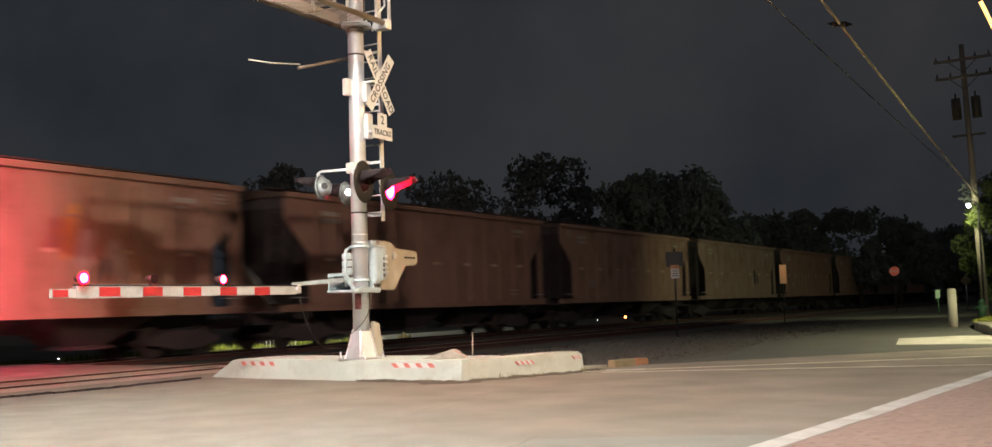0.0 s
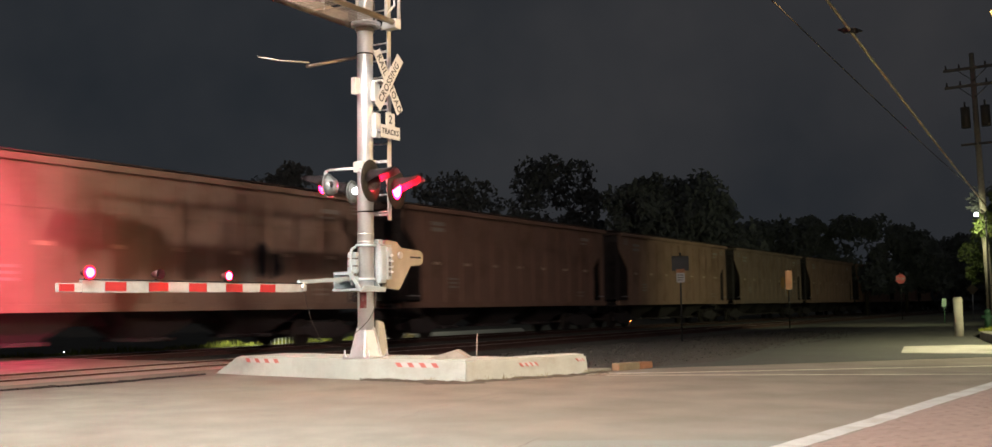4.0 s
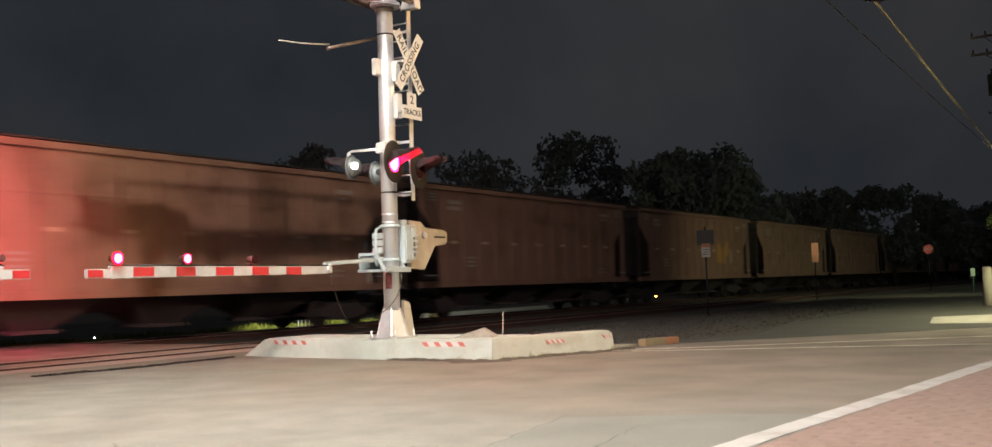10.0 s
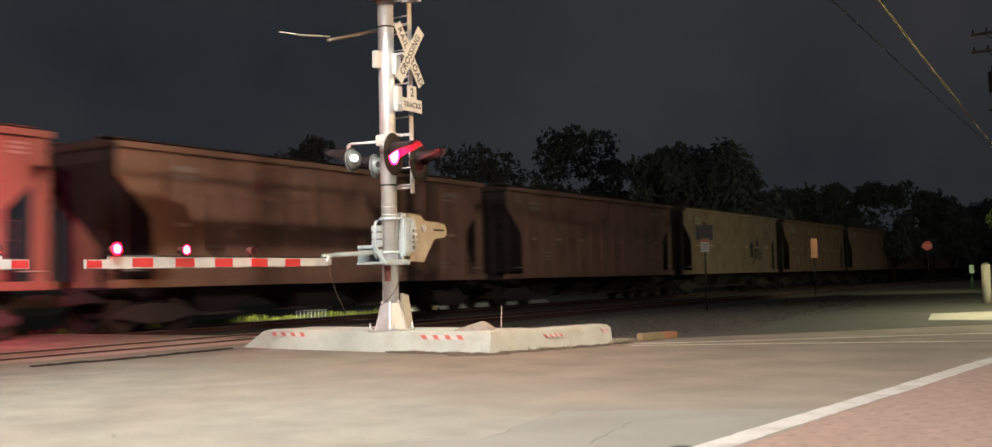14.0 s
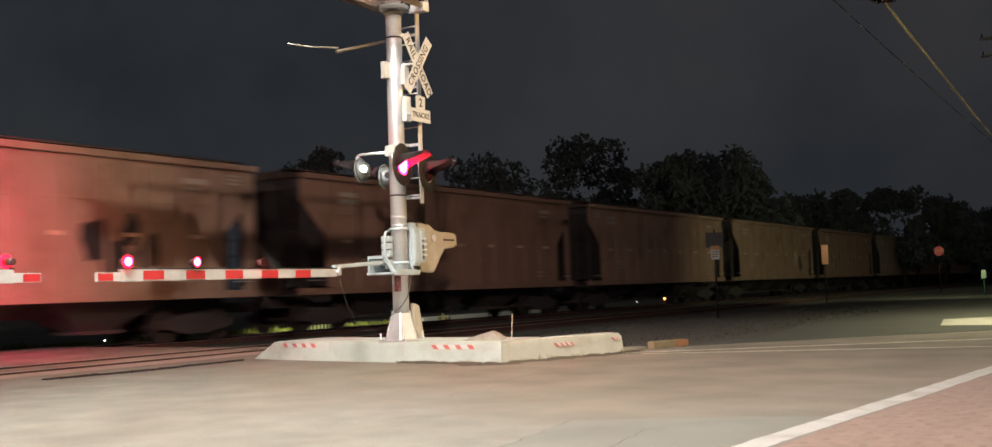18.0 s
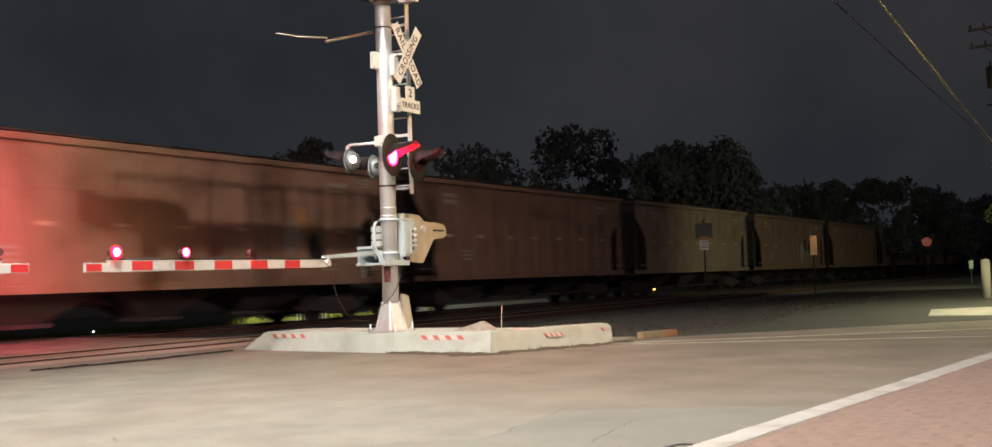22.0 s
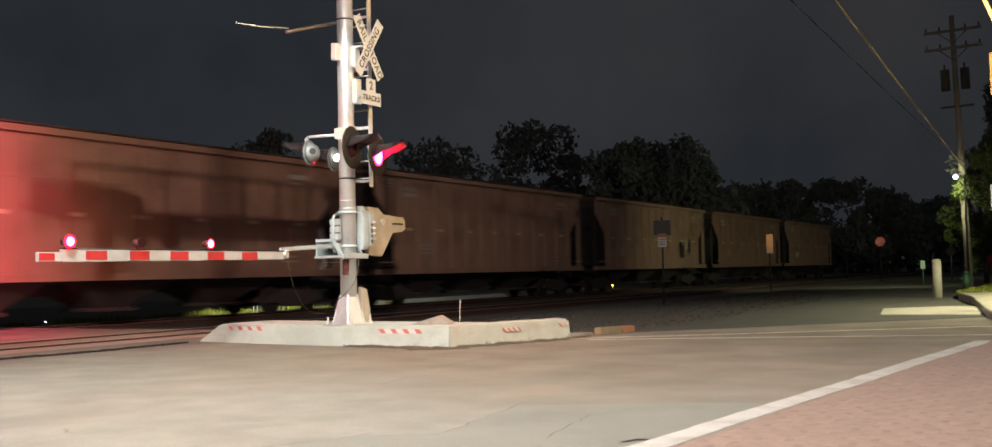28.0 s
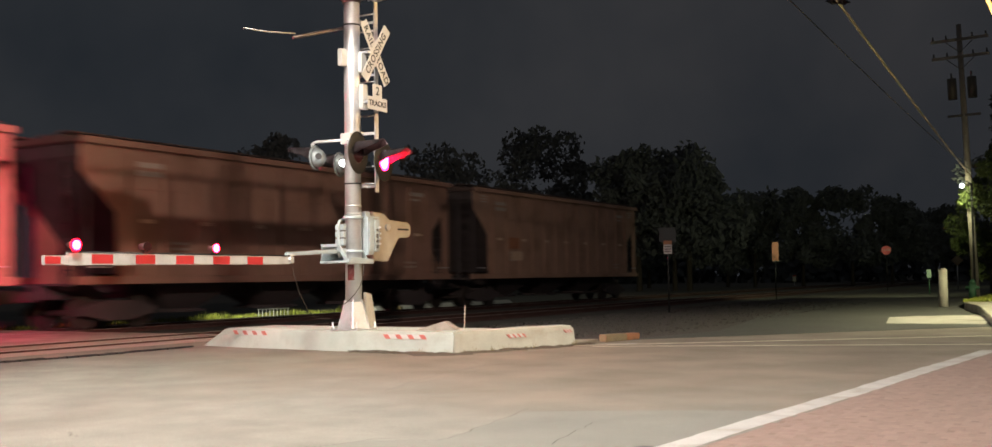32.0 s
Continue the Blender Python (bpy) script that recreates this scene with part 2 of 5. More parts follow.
    "glow_core": glowing("lens_glare_core", (1.0, 0.010, 0.05), 170),
    "glow_white": glowing("lit_white_lens", (0.9, 0.95, 1.0), 22),
    "glow_orange": glowing("lit_orange_lamp", (1.0, 0.26, 0.06), 14),
    "glow_far_red": glowing("far_red_lamp", (1.0, 0.10, 0.12), 6),
    "glow_street": glowing("lit_street_lamp", (0.92, 0.96, 1.0), 30),
    "glow_gold": glowing("self_glowing_gold", (1.0, 0.62, 0.16), 1.3),
}

# the road: pale repaired surface near the corner, browner old asphalt towards the tracks, with an uneven edge
road = material("road_asphalt", (0.192, 0.187, 0.158), 0.85, vary=0.26, scale=1.6, fine=45, bump=1.0, dirt=(0.13, 0.118, 0.098), dirt_amount=0.4, dirt_scale=1.1)
rn, rl = road.node_tree.nodes, road.node_tree.links
rb = rn["Principled BSDF"]
near_colour = rb.inputs["Base Color"].links[0].from_socket
rc = rn.new("ShaderNodeTexCoord")
rs = rn.new("ShaderNodeSeparateXYZ")
rl.new(rc.outputs["Object"], rs.inputs[0])
rz = rn.new("ShaderNodeTexNoise")
rz.inputs["Scale"].default_value, rz.inputs["Detail"].default_value, rz.inputs["Roughness"].default_value = 0.28, 7, 0.6
rl.new(rc.outputs["Object"], rz.inputs["Vector"])
ra = rn.new("ShaderNodeMath")
ra.operation = "MULTIPLY_ADD"
ra.inputs[1].default_value = 11.0
rl.new(rz.outputs["Fac"], ra.inputs[0])
rw = rn.new("ShaderNodeMath")
rw.operation, rw.use_clamp = "MULTIPLY_ADD", False
rw.inputs[1].default_value, rw.inputs[2].default_value = 0.75, 6.0
rl.new(rs.outputs["X"], rw.inputs[0])
rk = rn.new("ShaderNodeMath")
rk.operation = "MINIMUM"
rk.inputs[1].default_value = 0.0
rl.new(rw.outputs[0], rk.inputs[0])
rj = rn.new("ShaderNodeMath")
rj.operation = "ADD"
rl.new(rs.outputs["Y"], rj.inputs[0])
rl.new(rk.outputs[0], rj.inputs[1])
rl.new(rj.outputs[0], ra.inputs[2])
rm = rn.new("ShaderNodeMapRange")
rm.interpolation_type = "SMOOTHSTEP"
rm.inputs[1].default_value, rm.inputs[2].default_value = 12.0, 17.5
rl.new(ra.outputs[0], rm.inputs[0])
rf = rn.new("ShaderNodeValToRGB")
rf.color_ramp.elements[0].color, rf.color_ramp.elements[1].color = (0.150, 0.123, 0.091, 1), (0.208, 0.175, 0.134, 1)
rf.color_ramp.elements[0].position, rf.color_ramp.elements[1].position = 0.35, 0.65
rz2 = rn.new("ShaderNodeTexNoise")
rz2.inputs["Scale"].default_value, rz2.inputs["Detail"].default_value = 0.9, 12
rl.new(rc.outputs["Object"], rz2.inputs["Vector"])
rl.new(rz2.outputs["Fac"], rf.inputs["Fac"])
rx = rn.new("ShaderNodeMix")
rx.data_type = "RGBA"
rl.new(rm.outputs[0], rx.inputs[0])
rl.new(near_colour, rx.inputs[6])
rl.new(rf.outputs["Color"], rx.inputs[7])
rl.new(rx.outputs[2], rb.inputs["Base Color"])
M["road"] = road

# ---- mesh helpers ----


def mesh_of(bm, mat, name):
    me = bpy.data.meshes.new(name)
    bm.to_mesh(me)
    bm.free()
    for one in (mat if isinstance(mat, (list, tuple)) else (mat,)):
        me.materials.append(M[one] if isinstance(one, str) else one)
    return me


def thing(name, label, category, at=None, group="", kind=""):
    ob = new(name)
    ob.empty_display_size = 0.2
    if at is not None:
        ob.matrix_basis = at
    return tagged(ob, label, category, group, kind)


def part(name, bm, mat, parent=None, label="", at=None):
    ob = new(name, bm if isinstance(bm, bpy.types.Mesh) else mesh_of(bm, mat, name))
    if parent is not None:
        ob.parent = parent
    if at is not None:
        ob.matrix_basis = at
    if label:
        ob["label"] = label
    return ob


def solo(name, bm, mat, label, category, kind="", group="", at=None):
    return tagged(part(name, bm, mat, None, at=at), label, category, group, kind)


def box(bm, x0, x1, y0, y1, z0, z1, bevel=0.0, m=None):
    r = bmesh.ops.create_cube(bm, size=1)
    v = r["verts"]
    for q in v:
        q.co = Vector(((x0 + x1) / 2 + q.co.x * (x1 - x0), (y0 + y1) / 2 + q.co.y * (y1 - y0), (z0 + z1) / 2 + q.co.z * (z1 - z0)))
    if m is not None:
        bmesh.ops.transform(bm, matrix=m, verts=v)
    if bevel:
        es = list({e for q in v for e in q.link_edges})
        bmesh.ops.bevel(bm, geom=es, offset=bevel, segments=2, affect="EDGES", profile=0.7)
    return bm


def tube(bm, a, b, r0, r1=None, seg=16, caps=True):
    a, b = Vector(a), Vector(b)
    r1 = r0 if r1 is None else r1
    d = b - a
    q = d.to_track_quat("Z", "Y").to_matrix().to_4x4()
    mat = Matrix.Translation((a + b) / 2) @ q
    r = bmesh.ops.create_cone(bm, cap_ends=caps, segments=seg, radius1=r0, radius2=r1, depth=d.length, matrix=mat)
    for q in r["verts"]:
        for f in q.link_faces:
            f.smooth = len(f.verts) == 4
    return bm


def bent(bm, pts, r, seg=8):
    """One continuous tube along a line of points."""
    pts = [Vector(p) for p in pts]
    rings, side = [], None
    for i, p in enumerate(pts):
        d = (pts[min(i + 1, len(pts) - 1)] - pts[max(i - 1, 0)]).normalized()
        side = d.orthogonal().normalized() if side is None else (side - d * side.dot(d)).normalized()
        up = d.cross(side)
        rings.append([bm.verts.new(p + (side * math.cos(k * math.tau / seg) + up * math.sin(k * math.tau / seg)) * r) for k in range(seg)])
    for a, b in zip(rings, rings[1:]):
        for k in range(seg):
            bm.faces.new((a[k], a[(k + 1) % seg], b[(k + 1) % seg], b[k])).smooth = True
    bm.faces.new(list(reversed(rings[0])))
    bm.faces.new(rings[-1])
    return bm


def prism(bm, pts, axis, lo, hi, bevel=0.0):
    """A flat outline pushed along an axis from lo to hi; the outline's two numbers are the other axes in order."""
    def at(p, h):
        c = list(p)
        c.insert("xyz".index(axis), h)
        return Vector(c)
    a = [bm.verts.new(at(p, lo)) for p in pts]
    b = [bm.verts.new(at(p, hi)) for p in pts]
    fs = [bm.faces.new(a), bm.faces.new(list(reversed(b)))]
    for i in range(len(pts)):
        j = (i + 1) % len(pts)
        fs.append(bm.faces.new((a[j], a[i], b[i], b[j])))
    bmesh.ops.recalc_face_normals(bm, faces=fs)
    if bevel:
        bmesh.ops.bevel(bm, geom=list({e for f in fs for e in f.edges}), offset=bevel, segments=2, affect="EDGES")
    return bm


def B():
    return bmesh.new()


def sheet(pts, z, thick=0.05):
    return prism(B(), pts, "z", z - thick, z)

# ---- ground, roads ----
solo("ground", sheet([(-600, -400), (500, -400), (500, 900), (-600, 900)], -0.12, 0.3), "soil", "dark bare soil and short grass beside the tracks", "ground", "structure")
solo("road", sheet([(-21.0, -14), (-2.48, -14), (-2.48, 4.4), (-2.60, 5), (-1.30, 17.2), (-1.05, 19.5), (-2.0, 24.5), (-8.2, 17.4), (-8.7, 16.0), (-9.3, 14.7), (-13.9, 14.9), (-13.9, 17.8), (-21.0, 17.8)], 0.0, 0.15), "road", "worn patched pale asphalt road before the crossing", "road", "structure")
solo("far_road", sheet([(-60, -12), (-25.4, -12), (-25.4, 14.5), (-60, 14.5)], 0.0, 0.15), "asphalt", "asphalt road beyond the tracks", "road", "structure")
solo("side_street", sheet([(-8.2, 17.4), (-2.0, 24.5), (-2.2, 26.3), (-3.3, 33), (-4.2, 38.6), (-4.2, 140), (-9.4, 140), (-9.2, 40), (-8.6, 34), (-8.2, 29), (-7.4, 25), (-6.9, 21.5), (-7.5, 18.9)], 0.004, 0.15), "dark_asphalt", "dark asphalt side street along the tracks", "road", "structure")


solo("gravel_shoulder", sheet([(-8.25, 17.5), (-7.5, 18.9), (-6.9, 21.5), (-7.4, 25), (-8.2, 29), (-8.6, 34), (-9.2, 40), (-9.4, 110), (-13.05, 110), (-13.05, 17.0), (-10.5, 16.6)], -0.002, 0.15), "ballast", "dark gravel shoulder between the street and the tracks", "gravel", "structure")
rnd = random.Random(12)
verts, faces = [], []
for k in range(2600):
    y = 17.6 + 26 * rnd.random() ** 1.5
    x = rnd.uniform(-13.0, -7.6 if y > 19.5 else -8.6)
    q, n = rnd.uniform(0.012, 0.045), len(verts)
    verts += [(x - q, y, -0.004), (x, y - q, -0.004), (x + q, y, -0.004), (x, y + q, -0.004), (x + q * 0.2, y, q * rnd.uniform(0.5, 1.1))]
    faces += [(n, n + 1, n + 4), (n + 1, n + 2, n + 4), (n + 2, n + 3, n + 4), (n + 3, n, n + 4)]
me = bpy.data.meshes.new("stones")
me.from_pydata(verts, [], faces)
me.materials.append(M["ballast"])
solo("loose_stones", me, None, "loose dark stones on the gravel shoulder", "gravel", "stuff")


def line_on(name, a, b, w, z, mat, label):
    a, b = Vector(a), Vector(b)
    n = Vector((-(b - a).y, (b - a).x)).normalized() * w / 2
    bm = B()
    rnd = random.Random(name + str(a.x))
    steps = max(2, int((b - a).length / 0.16))
    lo, hi = [], []
    for i in range(steps + 1):
        p = a.lerp(b, i / steps)
        sway = 0.07 * math.sin(i * 0.21) + 0.04 * math.sin(i * 0.53 + 1)
        lo.append(bm.verts.new((*(p - n * (rnd.uniform(0.88, 1.02) + sway)), z)))
        hi.append(bm.verts.new((*(p + n * (rnd.uniform(0.88, 1.02) - sway * 0.6)), z)))
    for i in range(steps):
        bm.faces.new((lo[i], lo[i + 1], hi[i + 1], hi[i]))
    bmesh.ops.recalc_face_normals(bm, faces=bm.faces)
    if bm.faces[:][0].normal.z < 0:
        bmesh.ops.reverse_faces(bm, faces=bm.faces)
    return solo(name, bm, mat, label, "marking", "structure")


line_on("stop_line", (-2.74, 5.0), (-1.44, 17.2), 0.24, 0.0042, "white_line", "broad worn white line edging the brick crosswalk")
line_on("crosswalk_line", (-7.7, 16.3), (-1.45, 21.05), 0.13, 0.012, "worn_line", "thin worn white crosswalk line")
line_on("crosswalk_line", (-7.3, 16.2), (-1.35, 18.5), 0.12, 0.012, "worn_line", "thin worn white crosswalk line")
line_on("crosswalk_line", (-7.75, 16.55), (-6.9, 17.1), 0.16, 0.014, "white_line", "short pale piece of crosswalk line")
solo("stop_bar", sheet([(-4.25, 25.4), (-2.2, 25.4), (-2.5, 30.3), (-3.4, 30.2), (-4.75, 28.9)], 0.012, 0.006), "worn_block", "pale worn stop bar on the side street", "marking", "structure")

solo("road_patch", sheet([(-4.95, 5.4), (-4.66, 6.3), (-4.14, 6.6), (-4.28, 7.61), (-4.35, 8.22), (-3.69, 8.58), (-3.05, 8.86), (-2.34, 9.1), (-2.50, 7.2), (-2.66, 5.4)], 0.0022, 0.01), "patch", "smoother cool grey asphalt patch in the road", "road", "structure")

# seams and cracks in the asphalt
CRACKS = [
    [(-4.95, 5.6), (-4.61, 6.4), (-4.12, 6.62), (-4.28, 7.61), (-4.47, 8.61)],
    [(-3.33, 6.69), (-3.45, 7.4), (-3.55, 7.97)],
    [(-6.53, 9.27), (-6.7, 10.78), (-6.88, 12.21)],
    [(-6.07, 8.52), (-5.25, 8.68)],
    [(-9.5, 5.4), (-9.1, 6.0), (-9.2, 6.4)],
    [(-5.85, 13.77), (-5.3, 13.6), (-4.86, 13.72)],
    [(-2.75, 6.6), (-2.7, 6.85), (-2.63, 6.95)],
    [(-6.53, 9.25), (-7.01, 11.05), (-7.16, 12.77)],
    [(-4.66, 6.25), (-4.35, 6.39), (-4.08, 6.56)],
    [(-4.29, 8.25), (-3.69, 8.6), (-3.05, 8.87)],
    [(-5.85, 13.98), (-5.27, 13.62), (-4.9, 13.82)],
    [(-14.3, 10.2), (-14.25, 10.9), (-14.1, 11.5), (-14.07, 12.2), (-14.18, 13.1), (-14.16, 13.7), (-14.29, 14.3)],
    [(-7.0, 5.70), (-6.9, 5.62), (-6.74, 5.56)],
]
for pts in CRACKS:
    bm = B()
    rnd = random.Random(pts[0][0])
    fine = []
    for a, b in zip(pts, pts[1:]):
        for i in range(6):
            p = Vector(a).lerp(Vector(b), i / 6)
            fine.append(p + Vector((rnd.uniform(-0.03, 0.03), rnd.uniform(-0.03, 0.03))))
    wide = 6.0 if pts[0][0] < -14 else 2.0 if pts[0][0] == -7.0 else 1.0
    w = [rnd.uniform(0.001, 0.004) * wide * 1.5 for _ in fine]
    va = [bm.verts.new((p.x - q, p.y, 0.006)) for p, q in zip(fine, w)]
    vb = [bm.verts.new((p.x + q, p.y, 0.006)) for p, q in zip(fine, w)]
    for i in range(len(fine) - 1):
        bm.faces.new((va[i], vb[i], vb[i + 1], va[i + 1]))
    if wide > 3:
        bm.free()
        bm = B()
        for a, b, q in zip(fine, fine[1:], w):
            h = 0.026 + rnd.uniform(-0.005, 0.008)
            prism(bm, [(a.x - 0.06 - q, 0.0), (a.x + 0.05, 0.0), (a.x + 0.035, h), (a.x - 0.045 - q, h * 0.9)], "y", a.y - 0.005, b.y + 0.005)
    solo("pavement_crack", bm, "crack" if wide < 3 else "tar", "dark irregular crack in the asphalt", "crack", "structure")

# ---- island under the signal mast ----
island = thing("traffic_island", "pale concrete traffic island with a sloped nose and reflector strips", "island", pose(-10.8, 14.9, 0), kind="structure")
TOP = 0.33


def island_block(pts_lo, pts_hi):
    bm = B()
    lo = [bm.verts.new((*p, -0.1)) for p in pts_lo]
    hi = [bm.verts.new((*p, TOP)) for p in pts_hi]
    bm.faces.new(list(reversed(lo)))
    bm.faces.new(hi)
    for i in range(len(lo)):
        j = (i + 1) % len(lo)
        bm.faces.new((lo[i], lo[j], hi[j], hi[i]))
    bmesh.ops.recalc_face_normals(bm, faces=bm.faces)
    bmesh.ops.bevel(bm, geom=[e for e in bm.edges if abs(e.verts[0].co.z - e.verts[1].co.z) < 0.01 and e.verts[0].co.z > 0.1], offset=0.03, segments=2, affect="EDGES")
    return bm


part("kerb", island_block([(-3.74, -0.27), (-2.6, -0.52), (0.3, -0.86), (2.10, -0.80), (2.10, 0.55), (-3.55, 0.9)], [(-2.87, -0.44), (-2.6, -0.48), (0.3, -0.82), (2.10, -0.76), (2.10, 0.55), (-2.80, 0.85)]), "concrete", island)
# this end's tan holds both dirt and the sodium light on it
part("kerb", island_block([(2.115, -0.80), (3.04, 1.65), (2.6, 2.15), (2.115, 0.9)], [(2.115, -0.76), (2.99, 1.63), (2.58, 2.10), (2.115, 0.9)]), "stained_concrete", island, "kerb end coloured tan for stains and sodium light")


def strip(a, b, z0, z1, stripes, lean=0.03, ink="sticker_red", off=-0.020):
    """A striped reflector strip on the island's front between two plan points."""
    a, b = Vector(a), Vector(b)
    d = (b - a).normalized()
    nrm = Vector((d.y, -d.x))
    n = stripes
    for i in range(2 * n - 1):
        bm = B()
        w = 1 / (n * 0.75 + (n - 1) * 1.0)
        t0 = (i // 2) * 1.75 * w + (0.75 * w if i % 2 else 0)
        t1 = t0 + (1.0 if i % 2 else 0.75) * w
        p0, p1 = a.lerp(b, t0) + nrm * off, a.lerp(b, t1) + nrm * off
        sl = d * lean
        inn = nrm * 0.007
        vs = [bm.verts.new((*(p0 + sl), z0)), bm.verts.new((*(p1 + sl), z0)), bm.verts.new((*(p1 - sl - inn), z1)), bm.verts.new((*(p0 - sl - inn), z1))]
        bm.faces.new(vs)
        back = [bm.verts.new(q.co - Vector((nrm.x, nrm.y, 0)) * 0.03) for q in vs]
        for j in range(4):
            bm.faces.new((vs[j], back[j], back[(j + 1) % 4], vs[(j + 1) % 4]))
        bmesh.ops.recalc_face_normals(bm, faces=bm.faces)
        part("reflector_stripe", bm, ink if i % 2 == 0 else "white", island)


strip((-2.64, -0.517), (-1.82, -0.607), 0.225, 0.295, 4)
strip((0.84, -0.842), (1.60, -0.8167), 0.215, 0.285, 4)
strip((2.508, 0.24), (2.636, 0.58), 0.19, 0.25, 4, off=-0.004)
strip((2.951, 1.42), (3.001, 1.55), 0.22, 0.275, 3, off=-0.010)

# dirt, weeds and crumbs swept against the island's foot
rnd = random.Random(77)
bm = B()
path = [Vector(p) for p in ((-10.6, 14.06), (-9.7, 13.98), (-8.9, 13.95), (-8.35, 14.9), (-7.9, 16.2), (-7.55, 16.9))]
line = []
for a, b in zip(path, path[1:]):
    for k in range(10):
        line.append(a.lerp(b, k / 10))
prev = None
for k, p in enumerate(line):
    n = Vector((0.4, -0.9)).normalized() if p.x < -8.9 else Vector((0.9, -0.4)).normalized()
    w, h = rnd.uniform(0.08, 0.30) + (0.22 if 14 < k < 24 else 0.0), rnd.uniform(0.012, 0.04)
    row = [bm.verts.new((*(p - n * 0.06), h)), bm.verts.new((*(p + n * w * 0.4), h * 0.8)), bm.verts.new((*(p + n * w), 0.0))]
    if prev:
        for j in range(2):
            bm.faces.new((prev[j], prev[j + 1], row[j + 1], row[j]))
    prev = row
bmesh.ops.recalc_face_normals(bm, faces=bm.faces)
solo("dirt_strip", bm, "dirt", "thin line of swept dirt along the island's foot", "dirt", "structure")
verts, faces = [], []
for k in range(420):
    p = line[rnd.randrange(len(line))] + Vector((rnd.gauss(0.03, 0.06), rnd.gauss(-0.04, 0.06)))
    q, n = rnd.uniform(0.004, 0.016), len(verts)
    verts += [(p.x - q, p.y, 0.012), (p.x, p.y - q, 0.012), (p.x + q, p.y, 0.012), (p.x, p.y + q, 0.012), (p.x, p.y, 0.02 + q * 1.4)]
    faces += [(n, n + 1, n + 4), (n + 1, n + 2, n + 4), (n + 2, n + 3, n + 4), (n + 3, n, n + 4)]
me = bpy.data.meshes.new("crumbs")
me.from_pydata(verts, [], faces)
me.materials.append(M["dirt"])
solo("gravel_crumbs", me, None, "loose gravel crumbs by the island", "gravel", "stuff")
verts, faces = [], []
for c in range(9):
    p = line[rnd.randrange(16, len(line))]
    for k in range(16):
        a, h, n = rnd.uniform(0, 6.28), rnd.uniform(0.03, 0.11), len(verts)
        x, y = p.x + rnd.gauss(0, 0.05), p.y + rnd.gauss(-0.03, 0.03)
        verts += [(x - 0.006, y, 0.0), (x + 0.006, y, 0.0), (x + 0.05 * math.cos(a), y + 0.05 * math.sin(a), h)]
        faces.append((n, n + 1, n + 2))
me = bpy.data.meshes.new("weeds")
me.from_pydata(verts, [], faces)
me.materials.append(M["dry_grass"])
solo("dry_weeds", me, None, "dry weed tufts at the island's foot", "weeds", "stuff")
solo("pothole", sheet([(-2.80, 6.70), (-2.755, 6.70), (-2.73, 6.80), (-2.66, 6.83), (-2.67, 6.87), (-2.74, 6.87), (-2.775, 6.80)], 0.0062, 0.002), "black", "small black pothole in the asphalt", "pothole", "structure")

# low concrete block at the end of the island, painted end
blk = thing("wheel_stop", "low worn wheel stop in faded yellow with an orange end", "wheel stop", pose(-7.60, 18.02, 0, 0, 0, 75))
part("block", prism(B(), [(-0.50, -0.10), (0.1, -0.11), (0.1, 0.11), (-0.46, 0.10)], "z", 0.0, 0.125, 0.014), "yellow", blk)
part("painted_end", prism(B(), [(0.11, -0.11), (0.50, -0.09), (0.48, 0.09), (0.11, 0.11)], "z", 0.0, 0.12, 0.014), "rusty_paint", blk, "faded orange painted end")

chunk = B()
prism(chunk, [(-0.34, -0.12), (0.05, -0.16), (0.36, -0.06), (0.28, 0.12), (-0.22, 0.15)], "z", 0.0, 0.05, 0.008)
solo("concrete_chunk", chunk, "old_concrete", "low broken slab of concrete beside the wheel stop", "rubble", at=pose(-7.98, 17.25, 0.004, 0, 1.5, 70))

# ---- tracks ----
RAIL_PROFILE = [(-0.07, -0.16), (0.07, -0.16), (0.07, -0.145), (0.012, -0.125), (0.012, -0.045), (0.036, -0.035), (0.036, -0.002), (-0.036, -0.002), (-0.036, -0.035), (-0.012, -0.045), (-0.012, -0.125), (-0.07, -0.145)]
NEAR_TRACK, TRAIN_TRACK = -16.9, -23.0
for cx in (NEAR_TRACK, TRAIN_TRACK):
    tr = thing("railway_track", "steel rails on timber ties in dark ballast", "track", pose(cx, 0, 0), kind="structure")
    for s in (-0.755, 0.755):
        up = 0.036 if cx == NEAR_TRACK else 0.0
        rail = part("rail", prism(B(), [(s + a, b + up) for a, b in RAIL_PROFILE], "y", -120, 600), "dark_steel", tr)
        part("rail_head", prism(B(), [(s - 0.03, up - 0.001), (s + 0.03, up - 0.001), (s + 0.03, up + 0.004), (s - 0.03, up + 0.004)], "y", -120, 600), "rail_head", rail, "polished bright rail head")
    tie = mesh_of(box(B(), -1.3, 1.3, -0.115, 0.115, -0.34, -0.162, 0.01), "tie", "tie")
    for i in range(60):
        part("tie", tie, None, tr, at=pose(0, 16.2 + 0.55 * i, 0))
# ballast shoulders beside the road
solo("ballast_bed", prism(B(), [(-27.2, -0.14), (-25.6, -0.2 + 0.0), (-25.2, -0.19), (-14.6, -0.19), (-13.0, -0.119), (-13.0, -0.3), (-27.2, -0.3)], "y", 17.95, 500), "ballast", "dark grey crushed stone ballast bed", "ballast", "structure")
solo("ballast_bed", prism(B(), [(-27.2, -0.14), (-25.2, -0.19), (-14.6, -0.19), (-13.0, -0.119), (-13.0, -0.3), (-27.2, -0.3)], "y", -300, -14.05), "ballast", "dark grey crushed stone ballast bed", "ballast", "structure")
# crossing panels between and beside the rails
for cx in (NEAR_TRACK, TRAIN_TRACK):
